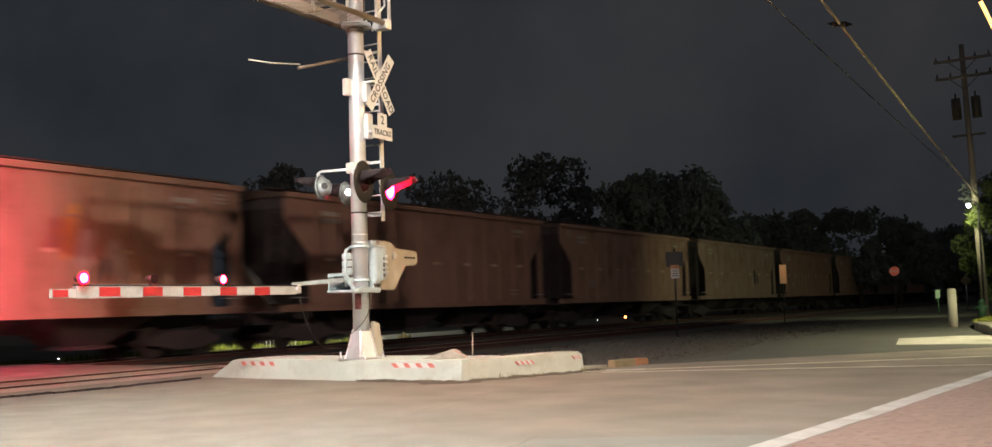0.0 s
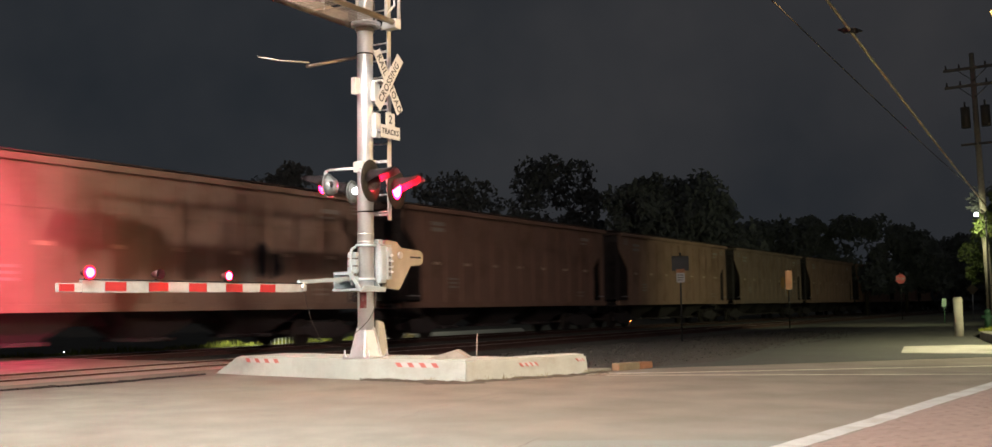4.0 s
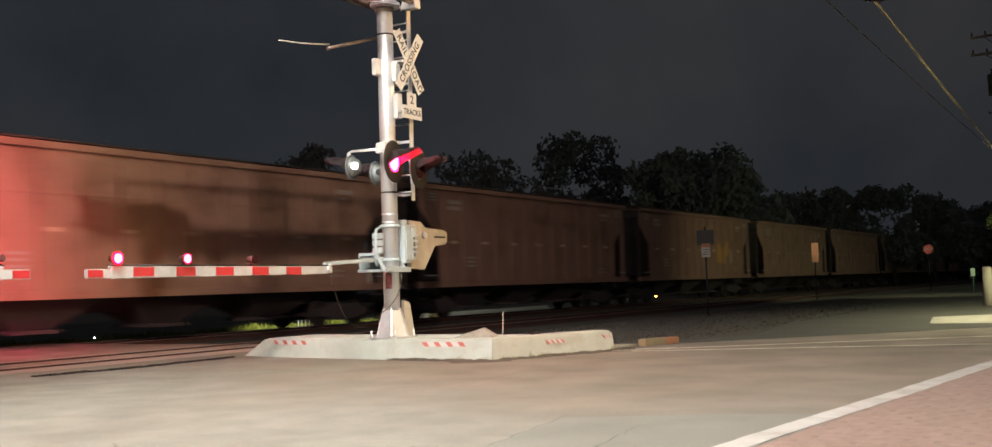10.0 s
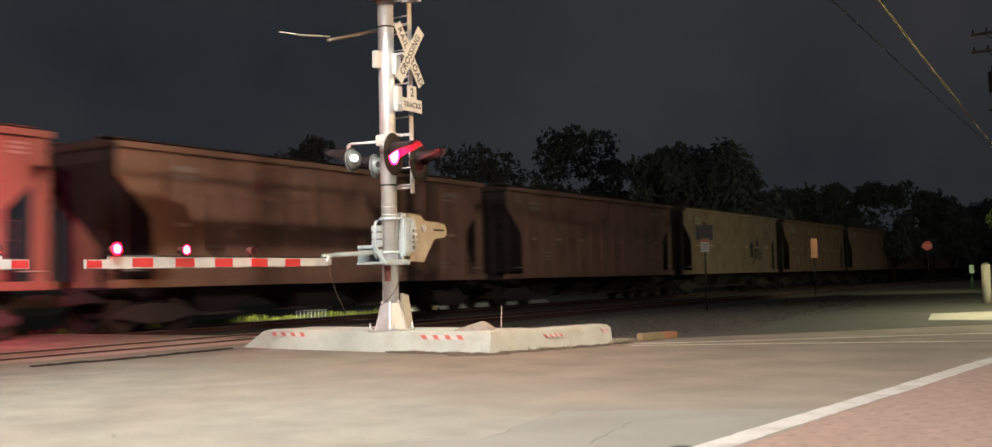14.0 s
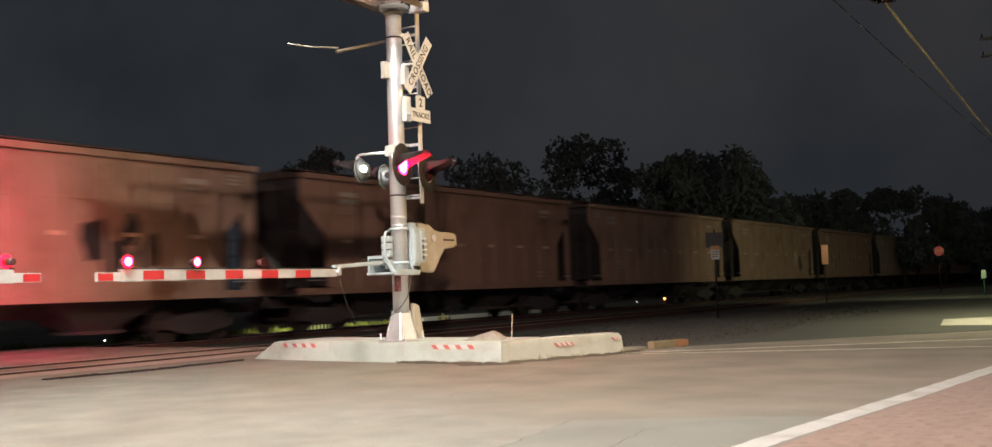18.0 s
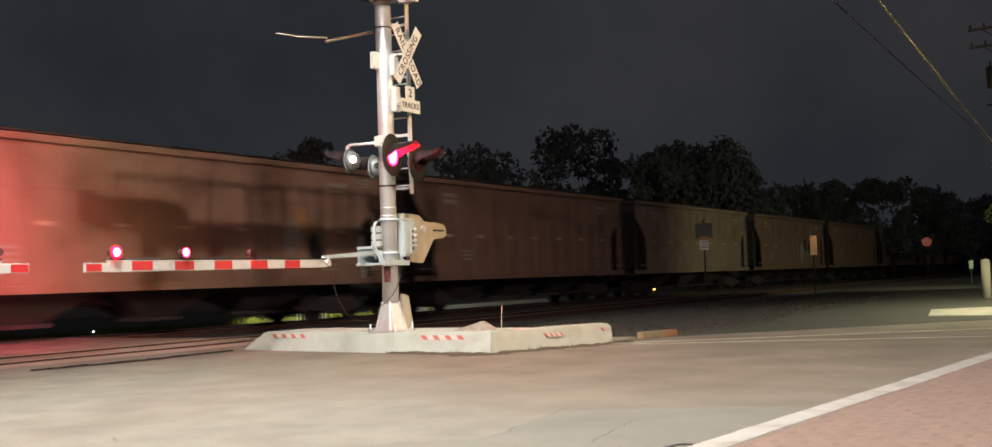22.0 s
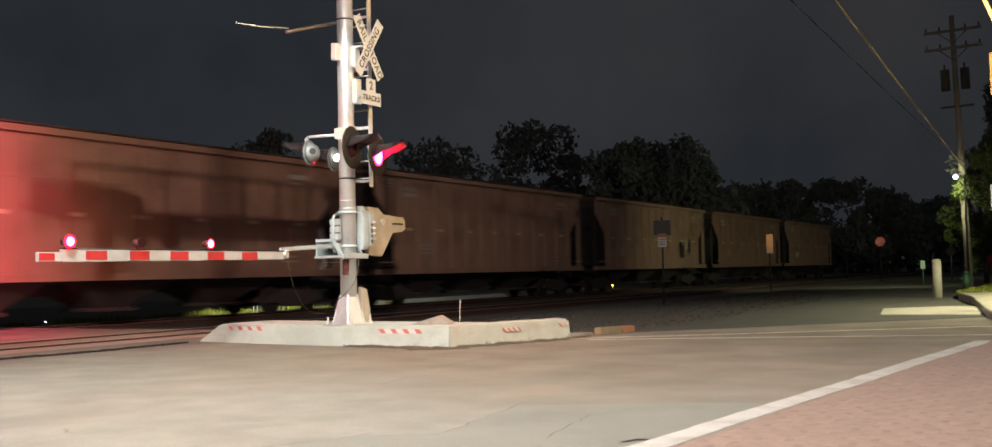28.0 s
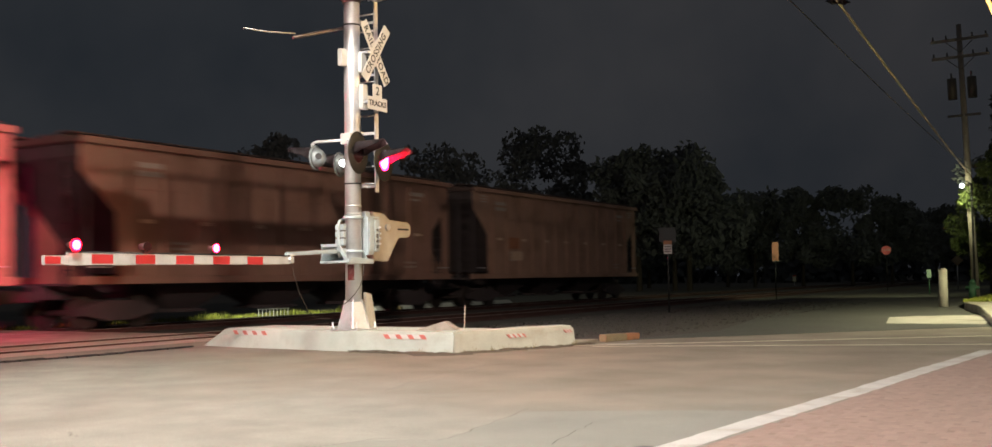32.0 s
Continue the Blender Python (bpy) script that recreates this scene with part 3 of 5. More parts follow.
    for x0, x1 in ((cx - 1.6, cx - 0.83), (cx - 0.64, cx + 0.64), (cx + 0.83, cx + 1.6)):
        for i in range(11):
            y0 = -14 + i * 2.9
            solo("crossing_panel", box(B(), x0, x1, y0, y0 + 2.885, -0.15, 0.006, 0.008), "panel", "worn dark concrete crossing panel between the rails", "crossing panel", "structure", "crossing panels")
solo("crossing_fill", sheet([(NEAR_TRACK - 1.61, 17.8), (TRAIN_TRACK + 1.61, 17.8), (TRAIN_TRACK + 1.61, -14), (NEAR_TRACK - 1.61, -14)], 0.004, 0.15), "panel", "asphalt strip between the two tracks", "road", "structure")

# ---- signal lamps: a lit and a dark face that turn over at each flash ----
FLASH, FIRST = 1.3116, 0.638


def flash_rows(lit_in_left, make):
    """Rows of a two-faced disc: 0 degrees shows the lit face, 180 the dark one."""
    rows, tt, left = [], FIRST, False
    angle = 0 if left == lit_in_left else 180
    rows.append((0.0, make(angle)))
    while tt < 31.9:
        left = not left
        goal = 0 if left == lit_in_left else 180
        f0 = round(tt * FPS) - (3 if goal == 0 else 0)
        for k, a in enumerate((angle, angle + (goal - angle) / 3, angle + (goal - angle) * 2 / 3, goal)):
            rows.append(((f0 + k) / FPS, make(a)))
        angle = goal
        tt += FLASH / 2
    rows.append((32.0, make(angle)))
    return rows


FLASHERS = []


def turning_lens(parent, at, r, lit_in_left, lit="glow_red"):
    """A thin round lens: a core and red rim that imitate glare on one face, dark glass on the other, a black edge."""
    bm = B()
    outer = []
    for x, sgn in ((0.006, 1), (-0.006, -1)):
        rings = [[bm.verts.new((x, q * r * math.cos(k * math.tau / 28), q * r * math.sin(k * math.tau / 28))) for k in range(28)] for q in (0.82, 1.0)]
        outer.append(rings[1])
        bm.faces.new(rings[0]).material_index = 2 if sgn > 0 else 1
        for k in range(28):
            f = bm.faces.new((rings[0][k], rings[0][(k + 1) % 28], rings[1][(k + 1) % 28], rings[1][k]))
            f.material_index = 0 if sgn > 0 else 1
    for k in range(28):
        bm.faces.new((outer[0][k], outer[0][(k + 1) % 28], outer[1][(k + 1) % 28], outer[1][k])).material_index = 3
    bmesh.ops.recalc_face_normals(bm, faces=bm.faces)
    ob = part("lens", mesh_of(bm, (lit, "dark_lens", "glow_core", "black"), "lens"), None, parent, "round red lens that flashes", at)
    FLASHERS.append((ob, lit_in_left, tuple(at.translation)))
    return ob


def lathe(prof, seg=28, caps=True):
    bm = B()
    rings = [[bm.verts.new((x, r * math.cos(k * math.tau / seg), r * math.sin(k * math.tau / seg))) for k in range(seg)] for x, r in prof]
    for a, b in zip(rings, rings[1:]):
        for k in range(seg):
            bm.faces.new((a[k], a[(k + 1) % seg], b[(k + 1) % seg], b[k])).smooth = True
    if caps:
        bm.faces.new(rings[0])
    bmesh.ops.recalc_face_normals(bm, faces=bm.faces)
    return bm


def signal_light(parent, at, lit_in_left, peep=False, disc=0.345):
    """Shallow housing, round background, hood; faces +x of its own space."""
    disc = 0.215 if peep else disc
    unit = part("signal_light", lathe([(-0.17, 0.04), (-0.165, 0.08), (-0.13, 0.125), (-0.07, 0.16), (-0.012, 0.178), (-0.012, 0.170), (-0.05, 0.165)]), "rear_housing" if peep else "housing", parent, "round grey flasher housing with a black background and hood", at)
    part("bowl", lathe([(-0.055, 0.02), (-0.055, 0.16), (-0.012, 0.1665)]), "black", unit, "black inside of the housing")
    part("background", lathe([(-0.022, 0.18), (-0.022, disc - 0.01), (-0.012, disc), (-0.006, disc - 0.01), (-0.006, 0.172)], 40, False), "rear_housing" if peep else "disc_black", unit, "round background plate")
    bm = B()
    n = 18
    rows = []
    for x, r, lowest in ((0.0, 0.185, -16), (0.13, 0.19, 8), (0.28, 0.20, 22), (0.43, 0.215, 40)):
        rows.append([bm.verts.new((x, r * math.cos(radians(lowest + (180 - 2 * lowest) * k / n)), r * math.sin(radians(lowest + (180 - 2 * lowest) * k / n)) - 0.02 * x)) for k in range(n + 1)])
    for a, b in zip(rows, rows[1:]):
        for k in range(n):
            bm.faces.new((a[k], a[k + 1], b[k + 1], b[k])).smooth = True
    # the inside takes a paler, pinker colour to carry the lens glow
    lining = bm.copy()
    for q in lining.verts:
        q.co.y, q.co.z = q.co.y * 0.97, q.co.z * 0.97
    bmesh.ops.solidify(bm, geom=bm.faces[:], thickness=0.003)
    hood = part("hood", bm, "hood", unit, "curved dark sheet hood over the lens")
    bmesh.ops.solidify(lining, geom=lining.faces[:], thickness=0.001)
    part("hood_lining", lining, "hood_lining", hood, "inside of the hood, coloured paler for the lens glow")
    turning_lens(unit, pose(-0.012, 0, 0), 0.1655, lit_in_left)
    if peep:
        part("peep_socket", tube(B(), (-0.11, 0.10, 0.0), (-0.14, 0.15, 0.0), 0.035, seg=14), "housing", unit)
        # wider than its socket: the glare is built into the lens size
        bm = B()
        bmesh.ops.create_cone(bm, cap_ends=True, segments=18, radius1=0.055, radius2=0.055, depth=0.01, matrix=pose(0, 0, 0, 0, 90, 0))
        for f in bm.faces:
            f.normal_update()
            f.material_index = 0 if f.normal.x > 0.5 else 1
        q = part("peep_lens", mesh_of(bm, ("glow_white", "black"), "peep_lens"), None, unit, "small white side lens that shows when lit", pose(-0.19, 0.20, 0.0))
        FLASHERS.append((q, lit_in_left, (-0.19, 0.20, 0.0), 127))
    return unit


# ---- signal mast with cantilever ----
def letters(text, size, parent, at, mat="ink", name="lettering", spread=1.0):
    cu = bpy.data.curves.new("text", "FONT")
    cu.body, cu.size, cu.align_x, cu.align_y, cu.extrude = text, size, "CENTER", "CENTER", 0.002
    cu.space_character = spread
    cu.offset = size * 0.012
    tmp = bpy.data.objects.new("text", cu)
    scene.collection.objects.link(tmp)
    bpy.context.view_layer.update()
    me = bpy.data.meshes.new_from_object(tmp.evaluated_get(bpy.context.evaluated_depsgraph_get()))
    bpy.data.objects.remove(tmp)
    bpy.data.curves.remove(cu)
    me.materials.clear()
    me.materials.append(M[mat])
    ob = part(name, me, None, parent)
    ob.matrix_basis = at
    return ob


FACE = Matrix(((0, 0, 1, 0), (1, 0, 0, 0), (0, 1, 0, 0), (0, 0, 0, 1)))  # text that faces +x, reads along +y


def crossbuck(parent, at, length=1.16, width=0.2, slant=55, words=True):
    sign = part("crossbuck", B(), "white", parent, "white crossbuck sign with black lettering", at)
    for k, (a, left, right) in enumerate(((-slant, "RAIL", "ROAD"), (slant, "CROSSING", ""))):
        turn = Matrix.Rotation(radians(a), 4, "X")
        x = 0.004 + 0.010 * k
        bm = B()
        box(bm, x - 0.004, x + 0.004, -length / 2, length / 2, -width / 2, width / 2, m=turn)
        blade = part("blade", bm, "white", sign)
        if words:
            if right:
                letters(left, 0.17, sign, turn @ Matrix.Translation((x + 0.006, -0.32, 0)) @ FACE, spread=1.12)
                letters(right, 0.17, sign, turn @ Matrix.Translation((x + 0.006, 0.32, 0)) @ FACE, spread=1.12)
            else:
                letters(left, 0.17, sign, turn @ Matrix.Translation((x + 0.006, 0, 0)) @ FACE, spread=1.12)
    return sign


def signal_mast(name, at, reach=7.9):
    mast = thing(name, "tall galvanised crossing signal mast with cantilever walkway and flashing lights", "signal mast", at)
    # shaft in two lengths with bands
    bm = B()
    tube(bm, (0, 0, 0.02), (0, 0, 7.9), 0.137, 0.132, 32)
    shaft = part("shaft", bm, "galv", mast)
    for z in (5.09, 3.10, 2.42, 2.05, 0.02 + 1.9):
        part("band", tube(B(), (0, 0, z - 0.012), (0, 0, z + 0.012), 0.142, seg=32), "black" if z > 2.4 else "galv", mast)
    bm = B()
    patch = [[bm.verts.new((0.1405 * math.cos(a), 0.1405 * math.sin(a), z)) for a in [radians(-97 + 5.4 * k) for k in range(10)]] for z in (0.82, 1.08)]
    for k in range(9):
        bm.faces.new((patch[0][k], patch[0][k + 1], patch[1][k + 1], patch[1][k]))
    part("reflective_patch", bm, "old_red", mast, "old red reflective patch, partly worn off")
    # flared base with fins and bolts
    base = part("base_plate", box(B(), -0.28, 0.28, -0.28, 0.28, 0.0, 0.03, 0.006), "galv", mast)
    for a in range(4):
        c, s = math.cos(a * math.pi / 2 + math.pi / 4), math.sin(a * math.pi / 2 + math.pi / 4)
        bm = B()
        tube(bm, (0.35 * c, 0.35 * s, 0.0), (0.35 * c, 0.35 * s, 0.14), 0.016, seg=8)
        tube(bm, (0.35 * c, 0.35 * s, 0.03), (0.35 * c, 0.35 * s, 0.06), 0.035, seg=6)
        part("anchor_bolt", bm, "galv", mast)
    for k in range(6):
        a = radians(-58 + 60 * k)
        bm = B()
        box(bm, 0.13, 0.295, -0.006, 0.006, 0.03, 0.50)
        for v in bm.verts:
            if v.co.z > 0.3 and v.co.x > 0.2:
                v.co.x = 0.165
        bmesh.ops.transform(bm, matrix=Matrix.Rotation(a, 4, "Z"), verts=bm.verts)
        part("base_fin", bm, "galv", mast)
    for k in range(6):
        a = radians(-58 + 60 * k)
        p = [(0.285 * math.cos(a + q), 0.285 * math.sin(a + q)) for q in (0.06, math.pi / 3 - 0.06)]
        t = [(0.16 * math.cos(a + q), 0.16 * math.sin(a + q)) for q in (0.08, math.pi / 3 - 0.08)]
        bm = B()
        bm.faces.new([bm.verts.new(q) for q in ((*p[0], 0.03), (*p[1], 0.03), (*t[1], 0.46), (*t[0], 0.46))])
        bmesh.ops.recalc_face_normals(bm, faces=bm.faces)
        bmesh.ops.solidify(bm, geom=bm.faces[:], thickness=0.01)
        part("base_web", bm, "galv", mast)
    # leaning cover plate behind the base
    bm = B()
    prism(bm, [(0.24, 0.0), (0.52, 0.0), (0.38, 0.58), (0.22, 0.62)], "x", 0.02, 0.10, 0.012)
    part("cover_plate", bm, "cast", mast, "tan painted cover plate")
    # gate mechanism: tray round the shaft, case and counterweight beside it
    part("mechanism_tray", prism(B(), [(-0.36, -0.44), (0.22, -0.44), (0.22, 0.20), (-0.36, 0.20)], "z", 1.10, 1.14, 0.008), "grey_paint", mast)
    part("tray_flange", prism(B(), [(-0.46, 1.09), (0.24, 1.09), (0.24, 1.17), (-0.36, 1.19)], "x", 0.215, 0.24, 0.004), "grey_paint", mast)
    part("tray_gusset", prism(B(), [(-0.34, 1.14), (0.20, 1.14), (0.02, 1.40), (-0.34, 1.40)], "y", 0.148, 0.172), "grey_paint", mast)
    part("tray_strut", prism(B(), [(0.14, 1.14), (0.21, 1.14), (0.03, 1.40), (-0.03, 1.40)], "y", -0.42, -0.39), "grey_paint", mast)
    part("tray_strut", box(B(), -0.34, 0.02, -0.42, -0.39, 1.37, 1.41, 0.004), "grey_paint", mast)
    part("tray_back", box(B(), -0.36, -0.335, -0.40, 0.18, 1.14, 1.42, 0.004), "grey_paint", mast)
    part("tray_top", prism(B(), [(-0.34, -0.34), (-0.06, -0.34), (-0.06, -0.15), (-0.34, -0.15)], "z", 1.39, 1.42), "grey_paint", mast)
    part("guard_hoop", bent(B(), [(-0.10, -0.24, 1.20), (-0.10, -0.27, 1.34), (-0.10, -0.27, 1.72), (-0.10, -0.24, 1.80), (-0.10, -0.12, 1.84)], 0.024), "grey_paint", mast)
    for z in (1.30, 1.46, 1.58, 1.70):
        part("gear_block", box(B(), -0.2, -0.02, -0.235, -0.15, z - 0.05, z + 0.045, 0.012), "grey_paint", mast)
    # dark fillers stand for the shade between the blocks
    for z in (1.38, 1.52, 1.64):
        part("gear_gap", box(B(), -0.18, -0.03, -0.222, -0.16, z - 0.03, z + 0.012), "cable", mast)
    part("shaft_clamp", tube(B(), (0, 0, 1.27), (0, 0, 1.32), 0.165, seg=28), "grey_paint", mast)
    part("shaft_clamp", tube(B(), (0, 0, 1.83), (0, 0, 1.88), 0.165, seg=28), "grey_paint", mast)
    case = part("mechanism_case", box(B(), -0.16, 0.18, 0.17, 0.33, 1.24, 1.86, 0.02), "grey_paint", mast, "grey gate mechanism case")
    part("case_door", box(B(), 0.182, 0.20, 0.185, 0.315, 1.30, 1.78, 0.008), "grey_paint", case)
    part("case_box", box(B(), -0.10, 0.20, 0.345, 0.475, 1.30, 1.84, 0.015), "grey_paint", case, "pale box with dark fittings")
    for z, h in ((1.38, 0.03), (1.47, 0.02), (1.56, 0.035), (1.66, 0.02)):
        part("case_fitting", box(B(), 0.20, 0.212, 0.37, 0.42, z - h, z + h, 0.005), "cable", case, "dark fitting")
        part("case_bolt", tube(B(), (0.20, 0.45, z + 0.045), (0.24, 0.45, z + 0.045), 0.016, seg=8), "galv", case)
    for z in (1.44, 1.58, 1.72):
        part("case_latch", box(B(), 0.10, 0.17, 0.30, 0.34, z - 0.04, z + 0.04, 0.006), "galv", case)
    part("case_lid", box(B(), -0.17, 0.19, 0.16, 0.48, 1.862, 1.885, 0.006), "grey_paint", case)
    part("case_conduit", box(B(), 0.02, 0.12, 0.19, 0.31, 1.885, 1.97, 0.01), "grey_paint", case)
    # counterweight, a thick shaped plate with a slot
    cw = part("counterweight", prism(B(), [(0.50, 1.16), (0.92, 1.13), (1.26, 1.55), (1.56, 1.57), (1.64, 1.62), (1.64, 1.78), (1.58, 1.83), (0.98, 1.86), (0.84, 1.96), (0.50, 1.98)], "x", -0.04, 0.05, 0.016), "cast", mast, "tan painted counterweight plate")
    # the slot's shaded depth is a thin black bar on the face
    part("counterweight_slot", box(B(), 0.052, 0.056, 1.22, 1.56, 1.690, 1.72, 0.0), "black", cw)
    part("counterweight_hub", tube(B(), (0.05, 0.90, 1.73), (0.09, 0.90, 1.73), 0.06, seg=12), "galv", cw)
    part("counterweight_bolt", tube(B(), (0.05, 0.62, 1.36), (0.075, 0.62, 1.36), 0.025, seg=6), "galv", cw)
    # signs
    crossbuck(mast, pose(0.32, 0.22, 4.62))
    plate = part("track_count_sign", prism(B(), [(-0.01, 3.66), (0.55, 3.66), (0.55, 3.88), (0.40, 3.88), (0.40, 4.10), (0.14, 4.10), (0.14, 3.88), (-0.01, 3.88)], "x", 0.316, 0.324, 0.002), "white", mast, "white plate that gives the number of tracks")
    letters("2", 0.20, plate, Matrix.Translation((0.327, 0.27, 3.98)) @ FACE)
    letters("TRACKS", 0.132, plate, Matrix.Translation((0.327, 0.27, 3.77)) @ FACE)
    for z in (3.78, 4.62):
        part("sign_bracket", box(B(), 0.12, 0.318, 0.02, 0.30, z - 0.02, z + 0.02), "galv", mast)
    # small cabinets on the shaft
    for x, y, z0, z1 in ((-0.05, -0.2, 4.38, 4.66), (0.16, 0.06, 4.28, 4.60), (0.18, 0.06, 3.66, 4.08)):
        part("terminal_box", box(B(), x - 0.04, x + 0.05, y - 0.07, y + 0.07, z0, z1, 0.012), "white", mast, "small white terminal box")
    # crossarm with four lights
    part("light_crossarm", bent(B(), [(0.10, -0.30, 3.12), (-0.50, -0.33, 3.13), (-0.56, -0.34, 3.11), (-0.57, -0.34, 3.04)], 0.024, 10), "galv", mast)
    part("crossarm_drop", tube(B(), (-0.57, -0.34, 3.10), (-0.54, -0.34, 2.90), 0.034, seg=10), "galv", mast)
    part("light_crossarm", bent(B(), [(0.02, 0.0, 3.12), (0.10, 0.34, 3.13), (0.24, 0.42, 3.12)], 0.024, 10), "galv", mast)
    for x, y in ((0.30, -0.46), (0.30, 0.24), (-0.36, 0.26)):
        part("light_bracket", bent(B(), [(0.05 if x > 0 else -0.1, y * 0.4, 3.10), (x * 0.8, y, 3.08), (x, y, 2.84)], 0.024, 10), "galv", mast)
    part("junction_box", box(B(), 0.06, 0.26, -0.42, -0.14, 3.04, 3.22, 0.03), "white", mast, "white junction box over the lights")
    signal_light(mast, pose(0.47, -0.46, 2.87, 0, 0, 9), True)
    signal_light(mast, pose(0.47, 0.25, 2.80, 0, 0, 9), False)
    signal_light(mast, pose(-0.52, -0.34, 2.86, 0, 0, 187), True, True)
    signal_light(mast, pose(-0.50, 0.28, 2.80, 0, 0, 187), False, True)
    # ladder up the back
    lad = part("ladder", B(), "galv", mast)
    for x in (-0.2, 0.2):
        part("ladder_rail", box(B(), x - 0.012, x + 0.012, 0.36, 0.45, 2.3, 7.9), "galv", lad)
    for k in range(19):
        part("rung", tube(B(), (-0.2, 0.40, 2.45 + 0.29 * k), (0.2, 0.40, 2.45 + 0.29 * k), 0.012, seg=8), "galv", lad)
    for z in (2.4, 3.3, 4.3, 5.2):
        part("ladder_standoff", box(B(), -0.02, 0.02, 0.13, 0.40, z - 0.02, z + 0.02), "galv", lad)
        part("ladder_tie", box(B(), -0.2, 0.2, 0.375, 0.39, z - 0.02, z + 0.02), "galv", lad)
    # wiring: bracket with a thin rod, and a loop of cable to the base
    part("bracket_arm", bent(B(), [(-0.1, -0.12, 5.03), (-0.1, -1.38, 4.64)], 0.027), "steel", mast, "thin rusty bracket arm")
    part("bracket_rod", bent(B(), [(-0.1, -1.34, 4.71), (-0.1, -2.0, 4.61), (-0.1, -2.5, 4.57)], 0.012), "white", mast, "thin pale rod")
    part("cable_loop", bent(B(), [(0.22, -0.02, 1.12), (0.23, -0.03, 0.98), (0.22, -0.05, 0.84), (0.19, -0.08, 0.72), (0.13, -0.13, 0.60), (0.05, -0.19, 0.50), (-0.03, -0.25, 0.42), (-0.06, -0.29, 0.32)], 0.007, 6), "cable", mast)
    part("cable_loop", bent(B(), [(-0.12, -1.42, 1.12), (-0.13, -1.36, 0.92), (-0.15, -1.20, 0.62), (-0.17, -0.98, 0.36), (-0.18, -0.74, 0.22), (-0.18, -0.40, 0.20)], 0.0035, 6), "cable", mast)
    # cantilever walkway and truss, over the lane
    if not reach:
        return mast
    d = -1
    can = part("cantilever", B(), "galv", mast, "galvanised steel walkway truss over the lane")
    for x in (-0.22, 0.50):
        part("chord", tube(B(), (x, 0.16 * -d, 5.60), (x, d * reach, 5.60), 0.048, seg=14), "old_galv", can)
    part("handrail", tube(B(), (-0.22, 0.2 * -d, 6.5), (-0.22, d * reach, 6.5), 0.04, seg=12), "galv", can)
    for k in range(8):
        y = d * (0.84 + k * 1.0)
        part("railing_post", tube(B(), (-0.22, y, 5.6), (-0.22, y, 6.5), 0.028, seg=8), "galv", can)
    rg = random.Random(14)
    for k in range(8):
        y0 = 0.30 + k * 0.92
        for j in range(11):
            y = d * (y0 + j * 0.071)
            tilt = rg.uniform(-0.008, 0.008)
            part("grating_bar", prism(B(), [(-0.17, y - 0.007 + tilt), (0.44, y - 0.007 - tilt), (0.44, y + 0.007 - tilt), (-0.17, y + 0.007 + tilt)], "z", 5.604, 5.617), "old_galv", can)
        part("floor_beam", box(B(), -0.20, 0.48, d * (y0 + 0.80) - 0.012, d * (y0 + 0.80) + 0.012, 5.585, 5.60), "old_galv", can)
    part("toe_board", box(B(), -0.205, -0.195, d * reach, -0.2, 5.645, 5.79), "old_galv", can, "low toe board along the walkway")
    # the collar's brown paints a reflection on pale metal
    part("top_collar", tube(B(), (0, 0, 5.47), (0, 0, 5.55), 0.155, seg=28), "old_galv", can, "collar with a brown reflection in its colour")
    part("flange", tube(B(), (0.02, 0, 5.56), (0.02, 0, 5.59), 0.25, seg=28), "galv", can)
    part("flange", tube(B(), (0.02, 0, 5.60), (0.02, 0, 5.625), 0.25, seg=28), "galv", can)
    for k in range(8):
        q = k * math.tau / 8
        part("flange_bolt", tube(B(), (0.02 + 0.21 * math.cos(q), 0.21 * math.sin(q), 5.53), (0.02 + 0.21 * math.cos(q), 0.21 * math.sin(q), 5.66), 0.015, seg=6), "galv", can)
    part("end_plate", box(B(), 0.30, 0.56, 0.10, 0.26, 5.50, 5.66, 0.01), "galv", can)
    for x, y, r in ((0.56, d * 0.95, 0.026), (0.56, d * 1.28, 0.03), (0.56, d * 1.75, 0.022), (0.30, 0.20, 0.034), (0.46, 0.34, 0.03)):
        part("sign_hanger", tube(B(), (x, y, 5.62), (x, y, 7.2), r, seg=10), "white", can, "white upright post")
    part("diagonal_brace", tube(B(), (0.45, d * 0.62, 5.66), (0.12, 0.0, 6.45), 0.022, seg=8), "galv", can)
    part("conduit", bent(B(), [(0.34, 0.30, 6.9), (0.36, 0.33, 6.2), (0.40, 0.30, 5.95), (0.30, 0.18, 5.75), (0.26, 0.12, 5.5)], 0.02, 8), "galv", can)
    part("conduit", bent(B(), [(0.16, -0.02, 6.7), (0.20, -0.03, 6.1), (0.17, 0.03, 5.8), (0.16, 0.05, 5.62)], 0.014, 8), "cable", can)
    crossbuck(mast, pose(0.62, d * 2.05, 6.25), 1.12, 0.2, 45)
    # flashing lights at the end of the walkway
    for y, left in ((-8.1, True), (-7.4, False), (-6.7, True)):
        signal_light(mast, pose(0.62, y, 5.66), left, disc=0.28)
        part("light_pipe", tube(B(), (-0.2, y, 5.50), (0.46, y, 5.55), 0.03, seg=10), "galv", can)
    signal_light(mast, pose(0.62, -8.1, 5.10), False, disc=0.28)
    for y, left in ((-6.75, True), (-6.05, False)):
        signal_light(mast, pose(-0.70, y, 5.72, 0, 0, 180), left, disc=0.24)
        part("light_pipe", tube(B(), (-0.55, y, 5.66), (-0.1, y, 5.60), 0.03, seg=10), "galv", can)
    return mast


def gate_arm(name, at, tip, root, lights, steady_tip):
    """Striped arm along -y of its own space; y from -tip to -root."""
